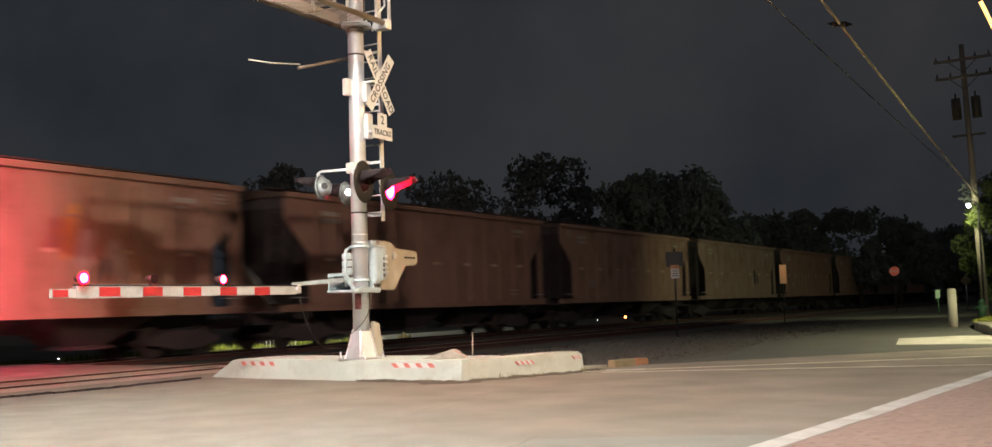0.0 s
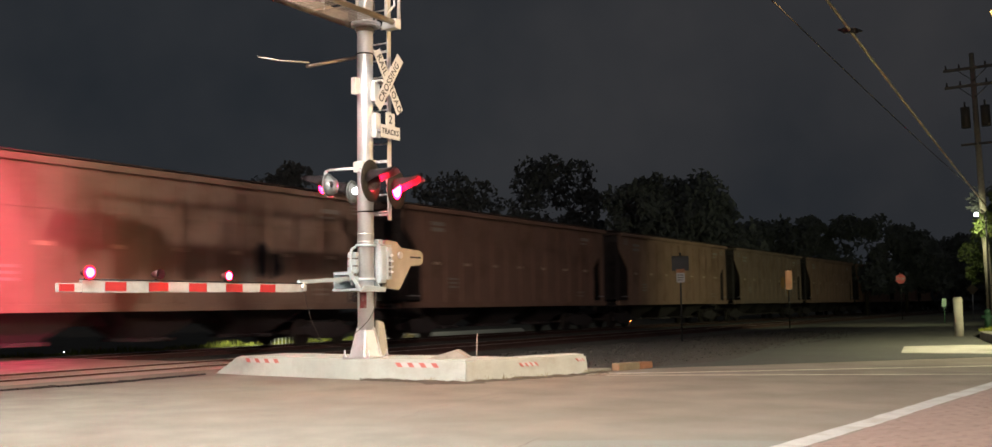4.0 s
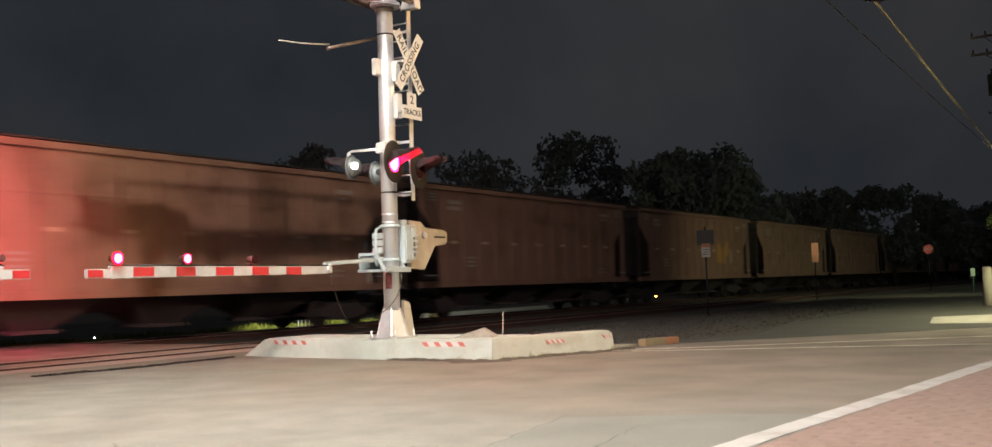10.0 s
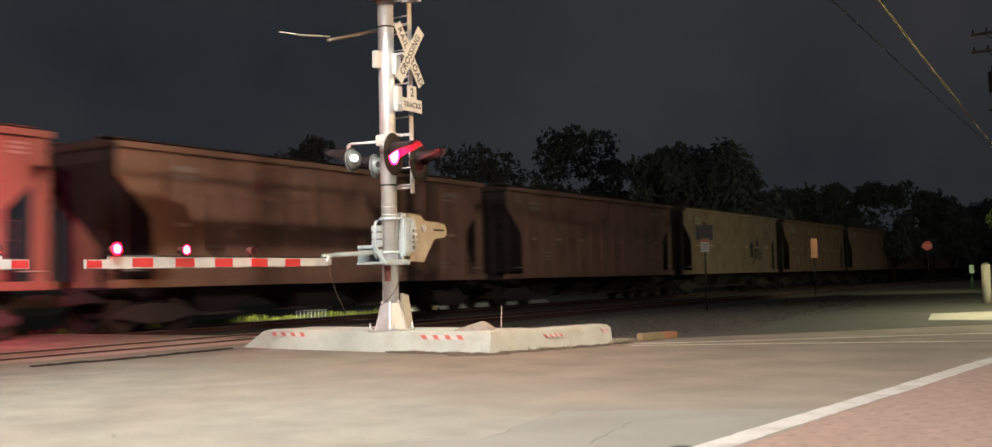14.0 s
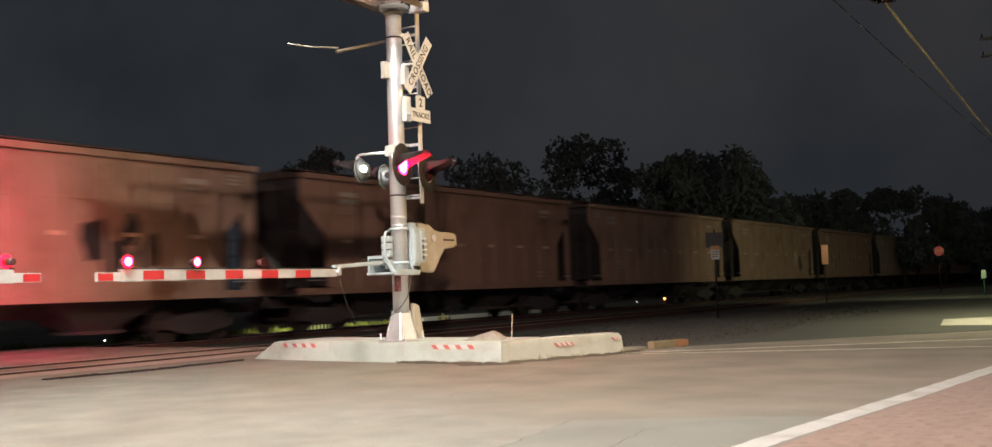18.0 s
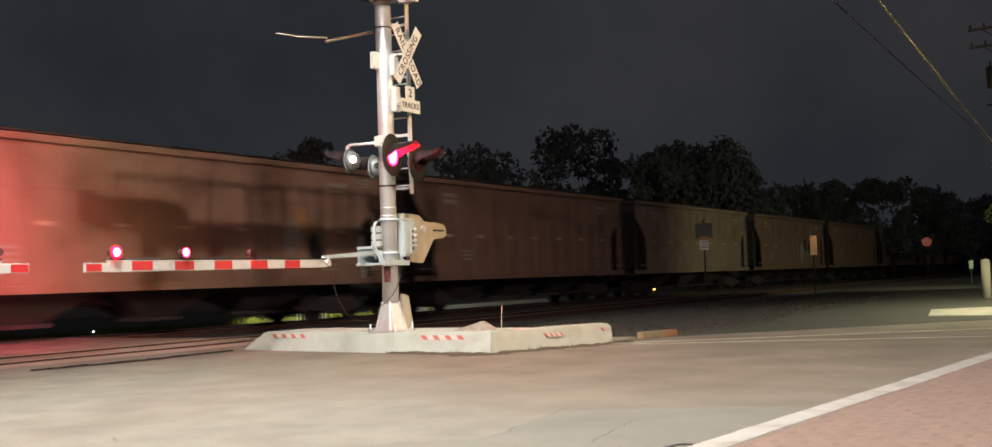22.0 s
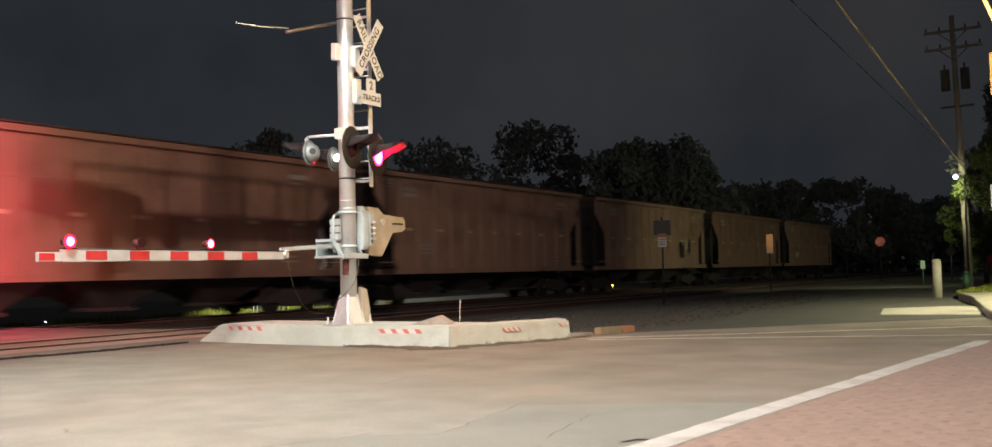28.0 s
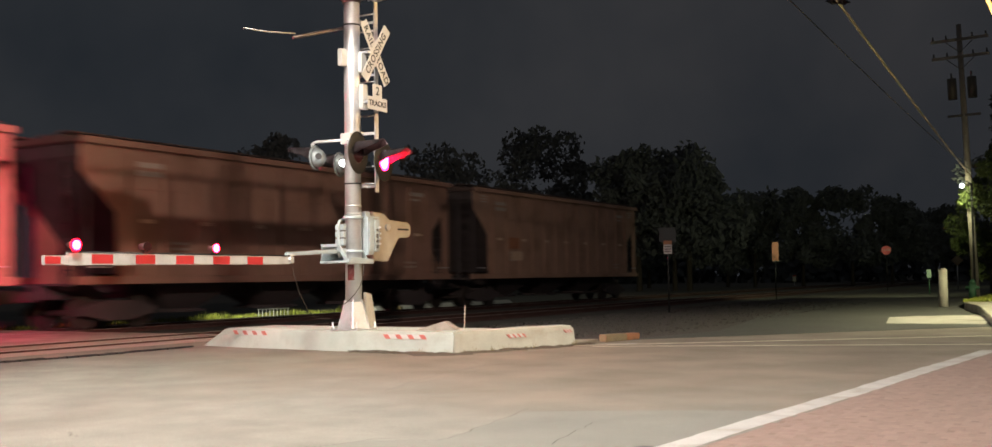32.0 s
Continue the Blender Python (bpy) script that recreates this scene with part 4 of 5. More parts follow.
    ob = thing(name, "lowered crossing gate arm with red and white reflective stripes and lamps", "gate arm", at)
    bm = B()
    prism(bm, [(-tip + 0.34, 1.05), (-root, 1.08), (-root + 0.10, 1.10), (-root + 0.10, 1.18), (-root, 1.205), (-tip + 0.34, 1.21)], "x", -0.03, 0.03, 0.008)
    board = part("arm_board", bm, "arm_white", ob)
    part("arm_tip", box(B(), -0.026, 0.026, -tip, -tip + 0.36, 1.058, 1.168, 0.006), "arm_white", ob)
    y = -tip + 0.04
    part("stripe", box(B(), -0.029, 0.029, -tip + 0.01, -tip + 0.23, 1.068, 1.158), "red", ob)
    stripes = [(-tip + 0.85 + 0.70 * k - 0.165, -tip + 0.85 + 0.70 * k + 0.165) for k in range(5)]
    for a, b in stripes:
        part("stripe", box(B(), -0.033, 0.033, a, b, 1.075, 1.19), "red", board)
    part("arm_adapter", prism(B(), [(-root - 0.04, 1.205), (-0.22, 1.275), (-0.22, 1.345), (-root - 0.04, 1.262)], "x", -0.03, 0.03, 0.008), "grey_paint", ob)
    part("adapter_pin", tube(B(), (-0.06, -root + 0.03, 1.16), (0.07, -root + 0.03, 1.16), 0.04, seg=12), "galv", ob)
    part("breakaway_clamp", box(B(), -0.04, 0.05, -root + 0.02, -root + 0.11, 1.10, 1.23, 0.015), "galv", ob)
    bm = B()
    bent(bm, [(0.03, -tip + 0.3, 1.216), (0.03, -root, 1.212), (0.05, -root + 0.1, 1.2)], 0.008, 6)
    part("arm_wire", bm, "black", ob)
    for k, (yy, mode) in enumerate(lights):
        cup = part("arm_lamp", lathe([(-0.05, 0.02), (-0.05, 0.04), (0.0, 0.050), (0.07, 0.055), (0.07, 0.052), (0.005, 0.048), (0.0, 0.02)]), "lamp_body", ob, "small round red gate lamp", pose(0.0, -yy, 1.30))
        part("lamp_stem", tube(B(), (0, 0, -0.11), (0, 0, -0.06), 0.02, seg=8), "black", cup)
        if mode == "steady":
            # lens wider than its cup, with a hot core, to imitate the halo
            part("lamp_lens", tube(B(), (0.07, 0, 0), (0.085, 0, 0), 0.080, seg=24), "glow_arm", cup, "lit red lens")
            part("lamp_core", tube(B(), (0.086, 0, 0), (0.09, 0, 0), 0.055, seg=24), "glow_core", cup, "brighter lens core that imitates glare")
        else:
            turning_lens(cup, pose(0.080, 0, 0), 0.066, mode == "left", "glow_arm")
    return ob


MAST_AT = pose(-10.81, 14.42, 0.33)
mast = signal_mast("signal_mast", MAST_AT)
gate_arm("gate_arm", pose(-10.95, 14.42, 0.33), 5.91, 1.50, ((5.50, "steady"), (4.38, "left"), (3.12, "right")), True)
# the second mast and arm on the other side of the road, out of sight but for the arm's tip
signal_mast("signal_mast", pose(-11.05, 1.75, 0.33), 0)
solo("mast_footing", box(B(), -11.7, -9.4, -0.1, 2.4, -0.1, 0.33, 0.03), "concrete", "broad concrete footing under the mast and the lamp", "footing", "structure")
gate_arm("gate_arm", pose(-11.0, 1.75, 0.33, 0, 0, 180), 6.03, 1.25, ((5.66, "steady"), (4.5, "left"), (3.2, "right")), True)


# lamps in boxes added at the cantilever's end to redden the train; flaps lift and drop
FLAPS = []
red_wash = thing("signal_beacon", "pair of added boxes with red lamps that redden the train", "signal light", pose(-11.9, 7.6, 5.95))
part("bracket", box(B(), 0.3, 0.94, -0.04, 0.04, -0.03, 0.05), "galv", red_wash)
for y, left, power in ((-0.45, True, 16000), (0.45, False, 26000)):
    bm = B()
    for q in ((-0.2, 0.3, -0.24, -0.22, -0.24, 0.24), (-0.2, 0.3, 0.22, 0.24, -0.24, 0.24), (-0.2, 0.3, -0.22, 0.22, -0.24, -0.22), (-0.2, 0.3, -0.22, 0.22, 0.22, 0.24), (0.28, 0.3, -0.22, 0.22, -0.22, 0.22), (-0.56, -0.2, -0.24, 0.24, -0.255, -0.24)):
        box(bm, q[0], q[1], y + q[2], y + q[3], q[4], q[5])
    house = part("beacon_case", bm, "black", red_wash)
    flap = part("flap", box(B(), -0.008, 0.008, -0.235, 0.235, -0.47, 0.0), "black", house, "black flap that blinks the added red lamp", pose(-0.215, y, 0.24))
    FLAPS.append((flap, left, (-0.215, y, 0.24)))
    aim = (-21.4, 8.9, 2.6) if not left else (-21.4, 8.5, 2.4)
    lamp("beacon_source", "SPOT", (-11.9 - 0.12, 7.6 + y, 5.95), aim, power, (1.0, 0.045, 0.20), 0.03, 88 if not left else 84, 1.0)

# ---- freight train ----
PITCH, SPEED = 18.7, 18.7 / 1.5
FIRST_CAR, LAST_CAR = -1, 23


def hopper_car():
    car = thing("hopper_car", "tan weathered covered hopper freight car rolling on the far track", "freight car", group="train of hopper cars")
    hw, L = 1.58, 8.4
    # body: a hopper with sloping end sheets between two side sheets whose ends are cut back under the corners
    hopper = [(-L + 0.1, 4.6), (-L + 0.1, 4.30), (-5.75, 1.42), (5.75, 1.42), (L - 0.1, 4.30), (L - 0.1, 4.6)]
    # the whole hopper is much darker than the side sheets
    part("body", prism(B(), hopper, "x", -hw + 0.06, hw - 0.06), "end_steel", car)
    prof = [(-L, 4.62), (-L, 3.92), (-7.30, 2.92), (-7.25, 1.30), (7.25, 1.30), (7.30, 2.92), (L, 3.92), (L, 4.62)]
    for s in (-1, 1):
        part("side_sheet", prism(B(), prof, "x", *sorted((s * (hw - 0.055), s * hw)), 0.008), "car_paint", car)
        part("roof_edge", box(B(), *sorted((s * (hw + 0.02), s * (hw + 0.15))), -L - 0.02, L + 0.02, 4.59, 4.755, 0.02), "car_paint", car)
        part("corner_post", box(B(), *sorted((s * (hw - 0.06), s * hw)), 7.98, L + 0.02, 1.16, 3.97, 0.01), "car_paint", car, "broad painted post at the rear corner")
        part("corner_post", box(B(), *sorted((s * (hw - 0.30), s * (hw - 0.22))), -8.05, -7.95, 1.16, 4.2, 0.01), "car_steel", car, "narrow dark post at the front corner")
    roof = part("roof", prism(B(), [(-hw - 0.01, 4.625), (hw + 0.01, 4.625), (hw + 0.01, 4.71), (0.7, 4.80), (-0.7, 4.80), (-hw - 0.01, 4.71)], "y", -L - 0.04, L + 0.04, 0.015), "roof_steel", car)
    part("roof_walk", box(B(), 0.75, 1.2, -L, L, 4.87, 4.91), "roof_steel", car)
    part("roof_walk", box(B(), -1.2, -0.75, -L, L, 4.87, 4.91), "roof_steel", car)
    hatch = mesh_of(box(B(), -0.45, 0.45, -0.95, 0.95, 4.80, 4.93, 0.03), "roof_steel", "hatch_cover")
    for k in range(8):
        part("hatch_cover", hatch, None, roof, at=pose(0, -7.1 + 2.03 * k, 0))
    post = mesh_of(box(B(), hw, hw + 0.055, -0.05, 0.05, 1.34, 4.44, 0.012), "car_paint", "side_post")
    post2 = mesh_of(box(B(), -hw - 0.055, -hw, -0.05, 0.05, 1.34, 4.44, 0.012), "car_paint", "side_post")
    for k in range(13):
        y = -6.9 + 1.15 * k
        part("side_post", post, None, car, at=pose(0, y, 0))
        part("side_post", post2, None, car, at=pose(0, y, 0))
    for s in (-1, 1):
        part("side_stiffener", box(B(), *sorted((s * hw, s * (hw + 0.02))), -7.4, 7.4, 3.55, 3.62, 0.012), "car_paint", car)
        part("side_sill", box(B(), *sorted((s * (hw - 0.12), s * (hw + 0.05))), -L - 0.15, L + 0.15, 1.14, 1.34, 0.02), "car_paint", car)
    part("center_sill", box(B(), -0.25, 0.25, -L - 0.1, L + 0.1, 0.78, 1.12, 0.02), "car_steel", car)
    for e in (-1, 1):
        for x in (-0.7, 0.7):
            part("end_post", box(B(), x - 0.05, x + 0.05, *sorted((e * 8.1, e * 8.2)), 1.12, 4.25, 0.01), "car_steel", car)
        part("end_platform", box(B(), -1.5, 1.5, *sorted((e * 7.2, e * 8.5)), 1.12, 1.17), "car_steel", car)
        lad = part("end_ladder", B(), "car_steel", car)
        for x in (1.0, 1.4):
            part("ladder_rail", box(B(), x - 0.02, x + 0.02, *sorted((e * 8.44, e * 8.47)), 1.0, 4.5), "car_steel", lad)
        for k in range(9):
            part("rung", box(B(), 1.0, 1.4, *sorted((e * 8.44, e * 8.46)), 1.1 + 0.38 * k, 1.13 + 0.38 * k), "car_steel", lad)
        cp = part("coupler", box(B(), -0.14, 0.14, *sorted((e * 8.4, e * 9.3)), 0.72, 0.98, 0.05), "car_steel", car)
        part("coupler_knuckle", box(B(), -0.2, 0.2, *sorted((e * 9.08, e * 9.33)), 0.70, 1.02, 0.05), "car_steel", cp)
        for k in range(2):
            part("side_rung", box(B(), hw - 0.03, hw - 0.01, 7.32, 7.98, 1.40 + 0.22 * (e + 1) + 0.84 * k, 1.42 + 0.22 * (e + 1) + 0.84 * k), "car_steel", car)
        part("grab_iron", box(B(), hw + 0.05, hw + 0.09, *sorted((e * 7.6, e * 8.2)), 1.55, 1.58), "galv", car)
    bay = B()
    vs = [bay.verts.new(q) for q in ((-1.25, -1.9, 1.3), (1.25, -1.9, 1.3), (1.25, 1.9, 1.3), (-1.25, 1.9, 1.3), (-0.45, -0.5, 0.42), (0.45, -0.5, 0.42), (0.45, 0.5, 0.42), (-0.45, 0.5, 0.42))]
    for f in ((0, 1, 5, 4), (1, 2, 6, 5), (2, 3, 7, 6), (3, 0, 4, 7), (4, 5, 6, 7)):
        bay.faces.new([vs[i] for i in f])
    bmesh.ops.recalc_face_normals(bay, faces=bay.faces)
    bay = mesh_of(bay, "car_steel", "hopper_bay")
    gate = mesh_of(box(B(), -0.75, 0.75, -0.55, 0.55, 0.34, 0.44, 0.02), "car_steel", "outlet_gate")
    for y in (-4.0, 0.0, 4.0):
        q = part("hopper_bay", bay, None, car, at=pose(0, y, 0))
        part("outlet_gate", gate, None, q)
    # trucks
    frame_mesh = mesh_of(prism(B(), [(-1.25, 0.36), (-1.25, 0.56), (-0.55, 0.72), (0.55, 0.72), (1.25, 0.56), (1.25, 0.36), (1.0, 0.36), (0.45, 0.22), (-0.45, 0.22), (-1.0, 0.36)], "x", -0.07, 0.07, 0.02), "car_steel", "side_frame")
    ws = B()
    tube(ws, (-0.95, 0, 0), (0.95, 0, 0), 0.08, seg=12)
    for s in (-1, 1):
        tube(ws, (s * 0.70, 0, 0), (s * 0.82, 0, 0), 0.42, seg=30)
        tube(ws, (s * 0.66, 0, 0), (s * 0.70, 0, 0), 0.45, seg=30)
        for k in range(5):
            a = k * math.tau / 5
            tube(ws, (s * 0.825, 0.25 * math.cos(a), 0.25 * math.sin(a)), (s * 0.835, 0.25 * math.cos(a), 0.25 * math.sin(a)), 0.05, seg=8)
    ws = mesh_of(ws, "wheel", "wheelset")
    for e in (-1, 1):
        tr = part("truck", box(B(), -0.9, 0.9, -0.2, 0.2, 0.45, 0.75, 0.03), "car_steel", car, at=pose(0, e * 6.75, 0))
        for s in (-1, 1):
            part("side_frame", frame_mesh, None, tr, at=pose(s * 1.0, 0, 0))
        for y in (-0.89, 0.89):
            part("wheelset", ws, None, tr, at=pose(0, y, 0.42))
    # brake gear and reporting marks as bars
    part("brake_cylinder", tube(B(), (0.9, 6.9, 1.45), (0.9, 7.9, 1.45), 0.16, seg=14), "car_steel", car)
    mark = mesh_of(box(B(), hw + 0.006, hw + 0.012, -0.5, 0.5, -0.07, 0.07), "marking", "marking_bar")
    small = mesh_of(box(B(), hw + 0.006, hw + 0.012, -0.3, 0.3, -0.035, 0.035), "marking", "marking_bar")
    for y, z, one in ((-6.15, 4.2, mark), (-6.15, 3.98, mark), (6.2, 4.2, mark), (6.1, 4.0, small), (-5.2, 2.2, small), (-5.2, 2.05, small), (-5.2, 1.9, small), (5.8, 1.75, small), (5.8, 1.6, small)):
        part("marking_bar", one, None, car, "white stencilled marking as a bar", pose(0, y, z))
    glint = mesh_of(box(B(), hw + 0.006, hw + 0.011, -0.22, 0.22, -0.05, 0.05), "reflector", "reflector_strip")
    for k in range(7):
        part("reflector_strip", glint, None, car, "small pale reflective strip", pose(0, -6.3 + 2.1 * k, 2.75))
    line = mesh_of(box(B(), hw + 0.006, hw + 0.012, -0.24, 0.24, -0.028, 0.028), "marking", "corner_mark")
    for y in (-7.6, 7.6):
        for z in (4.44, 4.33, 4.22):
            part("corner_mark", line, None, car, "white stencilled line near the corner", pose(0, y, z))
    return car


base_car = hopper_car()
cars = [base_car] + [copy_thing(base_car, pose(0, 0, 0)) for _ in range(LAST_CAR - FIRST_CAR)]

# the cars' paint differs a little from one to the next
TONES = [material("hopper_car_paint", c, 0.62, 0.0, vary=0.12, scale=1.2, fine=25, bump=0.15, dirt=(0.16, 0.085, 0.045), dirt_amount=0.65, dirt_scale=0.7) for c in ((0.372, 0.238, 0.170), (0.297, 0.177, 0.128), (0.335, 0.24, 0.182), (0.265, 0.148, 0.105))]
for i, one in enumerate(cars):
    tone = TONES[(3, 0, 1, 0, 2, 1, 0, 2, 0, 1, 1, 0, 0, 2, 1, 0, 0, 1, 2, 1, 1, 0, 0, 1, 0)[i]]
    for q in one.children:
        if q.type == "MESH" and q.data.materials and q.data.materials[0] == M["car_paint"]:
            q.material_slots[0].link = "OBJECT"
            q.material_slots[0].material = tone

# every third car has lost its corner marks
for one in cars[2::3]:
    for q in [q for q in one.children if q.name.startswith("corner_mark")]:
        bpy.data.objects.remove(q)

# painted scrawl on some cars: flat overlapping sprayed shapes
SPRAY = [material("spray_" + n, c, 0.6, vary=0.15, bump=0) for n, c in (("pale", (0.42, 0.38, 0.33)), ("rust", (0.5, 0.13, 0.05)), ("teal", (0.06, 0.2, 0.24)), ("ochre", (0.5, 0.27, 0.08)), ("dark", (0.02, 0.02, 0.025)), ("pink", (0.6, 0.16, 0.2)))]


def scrawl(car, seed):
    rnd = random.Random(seed)
    y0 = rnd.uniform(1.5, 4.2)
    for k in range(rnd.randint(3, 6)):
        y, z, h, w = y0 + k * 0.5, rnd.uniform(1.6, 2.6), rnd.uniform(0.7, 1.3), rnd.uniform(0.22, 0.45)
        lean = rnd.uniform(-0.15, 0.25)
        pts = []
        for i in range(12):
            a = i * math.tau / 12
            q = 1 + rnd.uniform(-0.22, 0.22)
            dz = math.sin(a) * h / 2 * q
            pts.append((y + math.cos(a) * w * q + lean * dz, z + h / 2 + dz))
        part("sprayed_letter", prism(B(), pts, "x", 1.583, 1.588 + 0.001 * k), SPRAY[(0, 4, 3, 0, 3, 4)[rnd.randrange(6)]], car, "sprayed graffiti shape")


for i, one in enumerate(cars):
    if i % 3 == 1:
        scrawl(one, 40 + i)
# two thin coloured patches on the side of the last car
part("side_plate", box(B(), 1.637, 1.650, -5.62, -4.72, 2.36, 2.84, 0.004), "rusty_paint", cars[-1], "thin flat orange patch")
part("side_plate", box(B(), 1.637, 1.650, -5.42, -4.46, 1.88, 2.26, 0.004), "reflector", cars[-1], "thin flat pale patch")
# lamp at the end of the train
tail_lamp = part("tail_marker", box(B(), -0.12, 0.12, 8.5, 8.62, 1.05, 1.4, 0.03), "black", cars[-1], "small end-of-train marker")
part("tail_lens", tube(B(), (0, 8.62, 1.33), (0, 8.64, 1.33), 0.05, seg=14), "glow_far_red", tail_lamp)

# ---- trees ----


def tree(x, y, h, r, seed, label, leaf=0.55, count=2200, mat="leaf", base=0.28, name="tree"):
    rnd = random.Random(seed)
    t = thing(name, label, "tree", pose(x, y, -0.12), "trees along the tracks")
    bm = B()
    th = h * (base + 0.2)
    tube(bm, (0, 0, 0), (0, 0, th), 0.035 * h * 0.6, 0.018 * h * 0.6, 10)
    for k in range(7):
        a = k * 2.4 + rnd.uniform(-0.4, 0.4)
        z0 = th * rnd.uniform(0.55, 1.0)
        tube(bm, (0, 0, z0), (math.cos(a) * r * 0.6, math.sin(a) * r * 0.6, z0 + h * rnd.uniform(0.15, 0.35)), 0.011 * h * 0.6, 0.004 * h * 0.6, 7)
    part("trunk", bm, "bark", t)
    lobes = []
    for k in range(30):
        a, q = rnd.uniform(0, math.tau), math.sqrt(rnd.random())
        zz = rnd.uniform(base, 0.95)
        fall = math.sqrt(max(0.05, 1 - ((zz - 0.5) / 0.5) ** 2)) if zz > 0.5 else 1
        lobes.append((math.cos(a) * r * 0.85 * q * fall, math.sin(a) * r * 0.85 * q * fall, h * zz, r * rnd.uniform(0.13, 0.33)))
    lobes.append((r * rnd.uniform(-0.25, 0.25), 0, h * 0.9, r * 0.22))
    lobes.append((0, 0, h * 0.6, r * 0.5))
    verts, faces = [], []
    for k in range(count):
        cx, cy, cz, cr = lobes[rnd.randrange(len(lobes))]
        d = Vector((rnd.gauss(0, 1), rnd.gauss(0, 1), rnd.gauss(0, 1))).normalized() * cr * rnd.uniform(0.55, 1.0) ** 0.5 * rnd.uniform(0.75, 1.12)
        c = Vector((cx, cy, min(cz, h - cr * 0.7))) + d
        u = Vector((rnd.gauss(0, 1), rnd.gauss(0, 1), rnd.gauss(0, 1))).normalized()
        v = u.orthogonal().normalized()
        s = leaf * rnd.uniform(0.5, 1.2)
        n = len(verts)
        verts += [c - u * s, c + v * s * 0.5, c + u * s, c - v * s * 0.5]
        faces.append((n, n + 1, n + 2, n + 3))
    me = bpy.data.meshes.new("crown")
    me.from_pydata(verts, [], faces)
    me.materials.append(M[mat])
    part("crown", me, None, t)
    return t


DARK = "broad dark leafy tree behind the tracks at night"
for k, (x, y, h, r) in enumerate(((-72, 82, 15.5, 6), (-60, 93, 15.0, 7.5), (-66, 88, 13.5, 6), (-50, 98, 16.4, 6.5), (-46, 101, 13, 5), (-33.5, 84, 12.0, 5), (-29.5, 85, 12.4, 5.5), (-31.5, 87, 11, 6), (-30, 106, 9.4, 4.5), (-25.5, 107, 9.6, 3.0), (-21, 108, 9.4, 4.2), (-18, 112, 8.6, 4), (-15.5, 125, 8.2, 5), (-12, 130, 7.2, 4), (-34, 110, 9.0, 5), (-42, 108, 10, 6))):
    tree(x, y, h, r, 100 + k, DARK, 0.30, 5600)
# far wood closes the view
rnd = random.Random(5)
verts, faces = [], []
for k in range(9000):
    x = rnd.uniform(-120, 20)
    hh = 6.5 + 1.6 * math.sin(x * 0.21) + 1.2 * math.sin(x * 0.53 + 1)
    c = Vector((x, 150 + rnd.uniform(-4, 8) - 0.25 * x, rnd.uniform(0, 1) ** 0.8 * hh))
    u = Vector((rnd.gauss(0, 1), rnd.gauss(0, 1), rnd.gauss(0, 1))).normalized()
    v = u.orthogonal().normalized()
    n = len(verts)
    verts += [c - u * 0.9, c + v * 0.5, c + u * 0.9, c - v * 0.5]
    faces.append((n, n + 1, n + 2, n + 3))
me = bpy.data.meshes.new("far_wood")
me.from_pydata(verts, [], faces)
solo("far_wood", me, None, "dark far belt of trees", "wood", "stuff")
me.materials.append(M["leaf"])

# ---- right side: pole, street lamp, tree, signs, pavement ----
pole = thing("utility_pole", "tall timber utility pole with two crossarms and transformers", "utility pole", pose(-4.95, 53.0, 0, 0, -1.5, 0))
part("shaft", tube(B(), (0, 0, -0.1), (0, 0, 12.45), 0.17, 0.11, 14), "grey_timber", pole)
for z in (11.75, 10.95):
    ca = part("crossarm", box(B(), -1.22, 1.22, -0.16, -0.05, z - 0.06, z + 0.06, 0.01), "grey_timber", pole)
    for x in (-1.12, -0.55, 0.55, 1.12):
        part("insulator", tube(B(), (x, -0.1, z + 0.06), (x, -0.1, z + 0.25), 0.05, 0.03, 10), "cable", ca)
    for s in (-1, 1):
        part("crossarm_brace", tube(B(), (s * 0.6, -0.1, z - 0.06), (0, -0.1, z - 0.6), 0.018, seg=6), "cable", ca)
for x, y in ((-0.42, -0.2), (0.42, -0.2)):
    tf = part("transformer", tube(B(), (x, y, 9.0), (x, y, 9.95), 0.2, seg=16), "cable", pole, "dark transformer can")
    part("bushing", tube(B(), (x, y, 9.95), (x, y, 10.2), 0.04, seg=8), "cable", tf)
part("cutout_bracket", box(B(), -0.7, 0.7, -0.12, -0.06, 8.2, 8.3), "cable", pole)

lampost = thing("street_lamp", "street lamp with a bright white globe among leaves", "street lamp", pose(-5.05, 49.75, 0))
part("post", tube(B(), (0.35, 0.2, -0.1), (0.35, 0.2, 4.9), 0.05, 0.04, 10), "black", lampost)
part("arm", bent(B(), [(0.35, 0.2, 4.85), (0.2, 0.1, 5.0), (0, 0, 4.95)], 0.025), "black", lampost)
bm = B()
bmesh.ops.create_uvsphere(bm, u_segments=16, v_segments=10, radius=0.085, matrix=Matrix.Translation((0, 0, 4.8)))
part("globe", bm, "glow_street", lampost, "glowing white globe")
lamp("street_lamp_source", "POINT", (-5.05, 49.6, 4.55), (-5, 49, 0), 16, (1.0, 0.92, 0.55), 0.1)
# spot added at the globe to brighten the far marker and signs
lamp("street_lamp_beam", "SPOT", (-5.15, 49.7, 4.66), (-15.0, 64.0, 1.7), 2600, (0.96, 0.98, 0.56), 0.08, 100, 1.0)
tree(-2.7, 52.4, 8.6, 2.5, 300, "street tree with leaves lit by the lamp beside it", 0.13, 8000, mat="street_leaf", base=0.3)
tree(-2.2, 56.0, 10.0, 3.6, 301, "dark street tree behind the utility pole", 0.2, 6000, base=0.2)
tree(-4.9, 61.0, 6.4, 2.2, 302, "small dark tree by the side street", 0.16, 4200, mat="street_leaf", base=0.2)


def sagging(name, a, b, sag, r, mat, label):
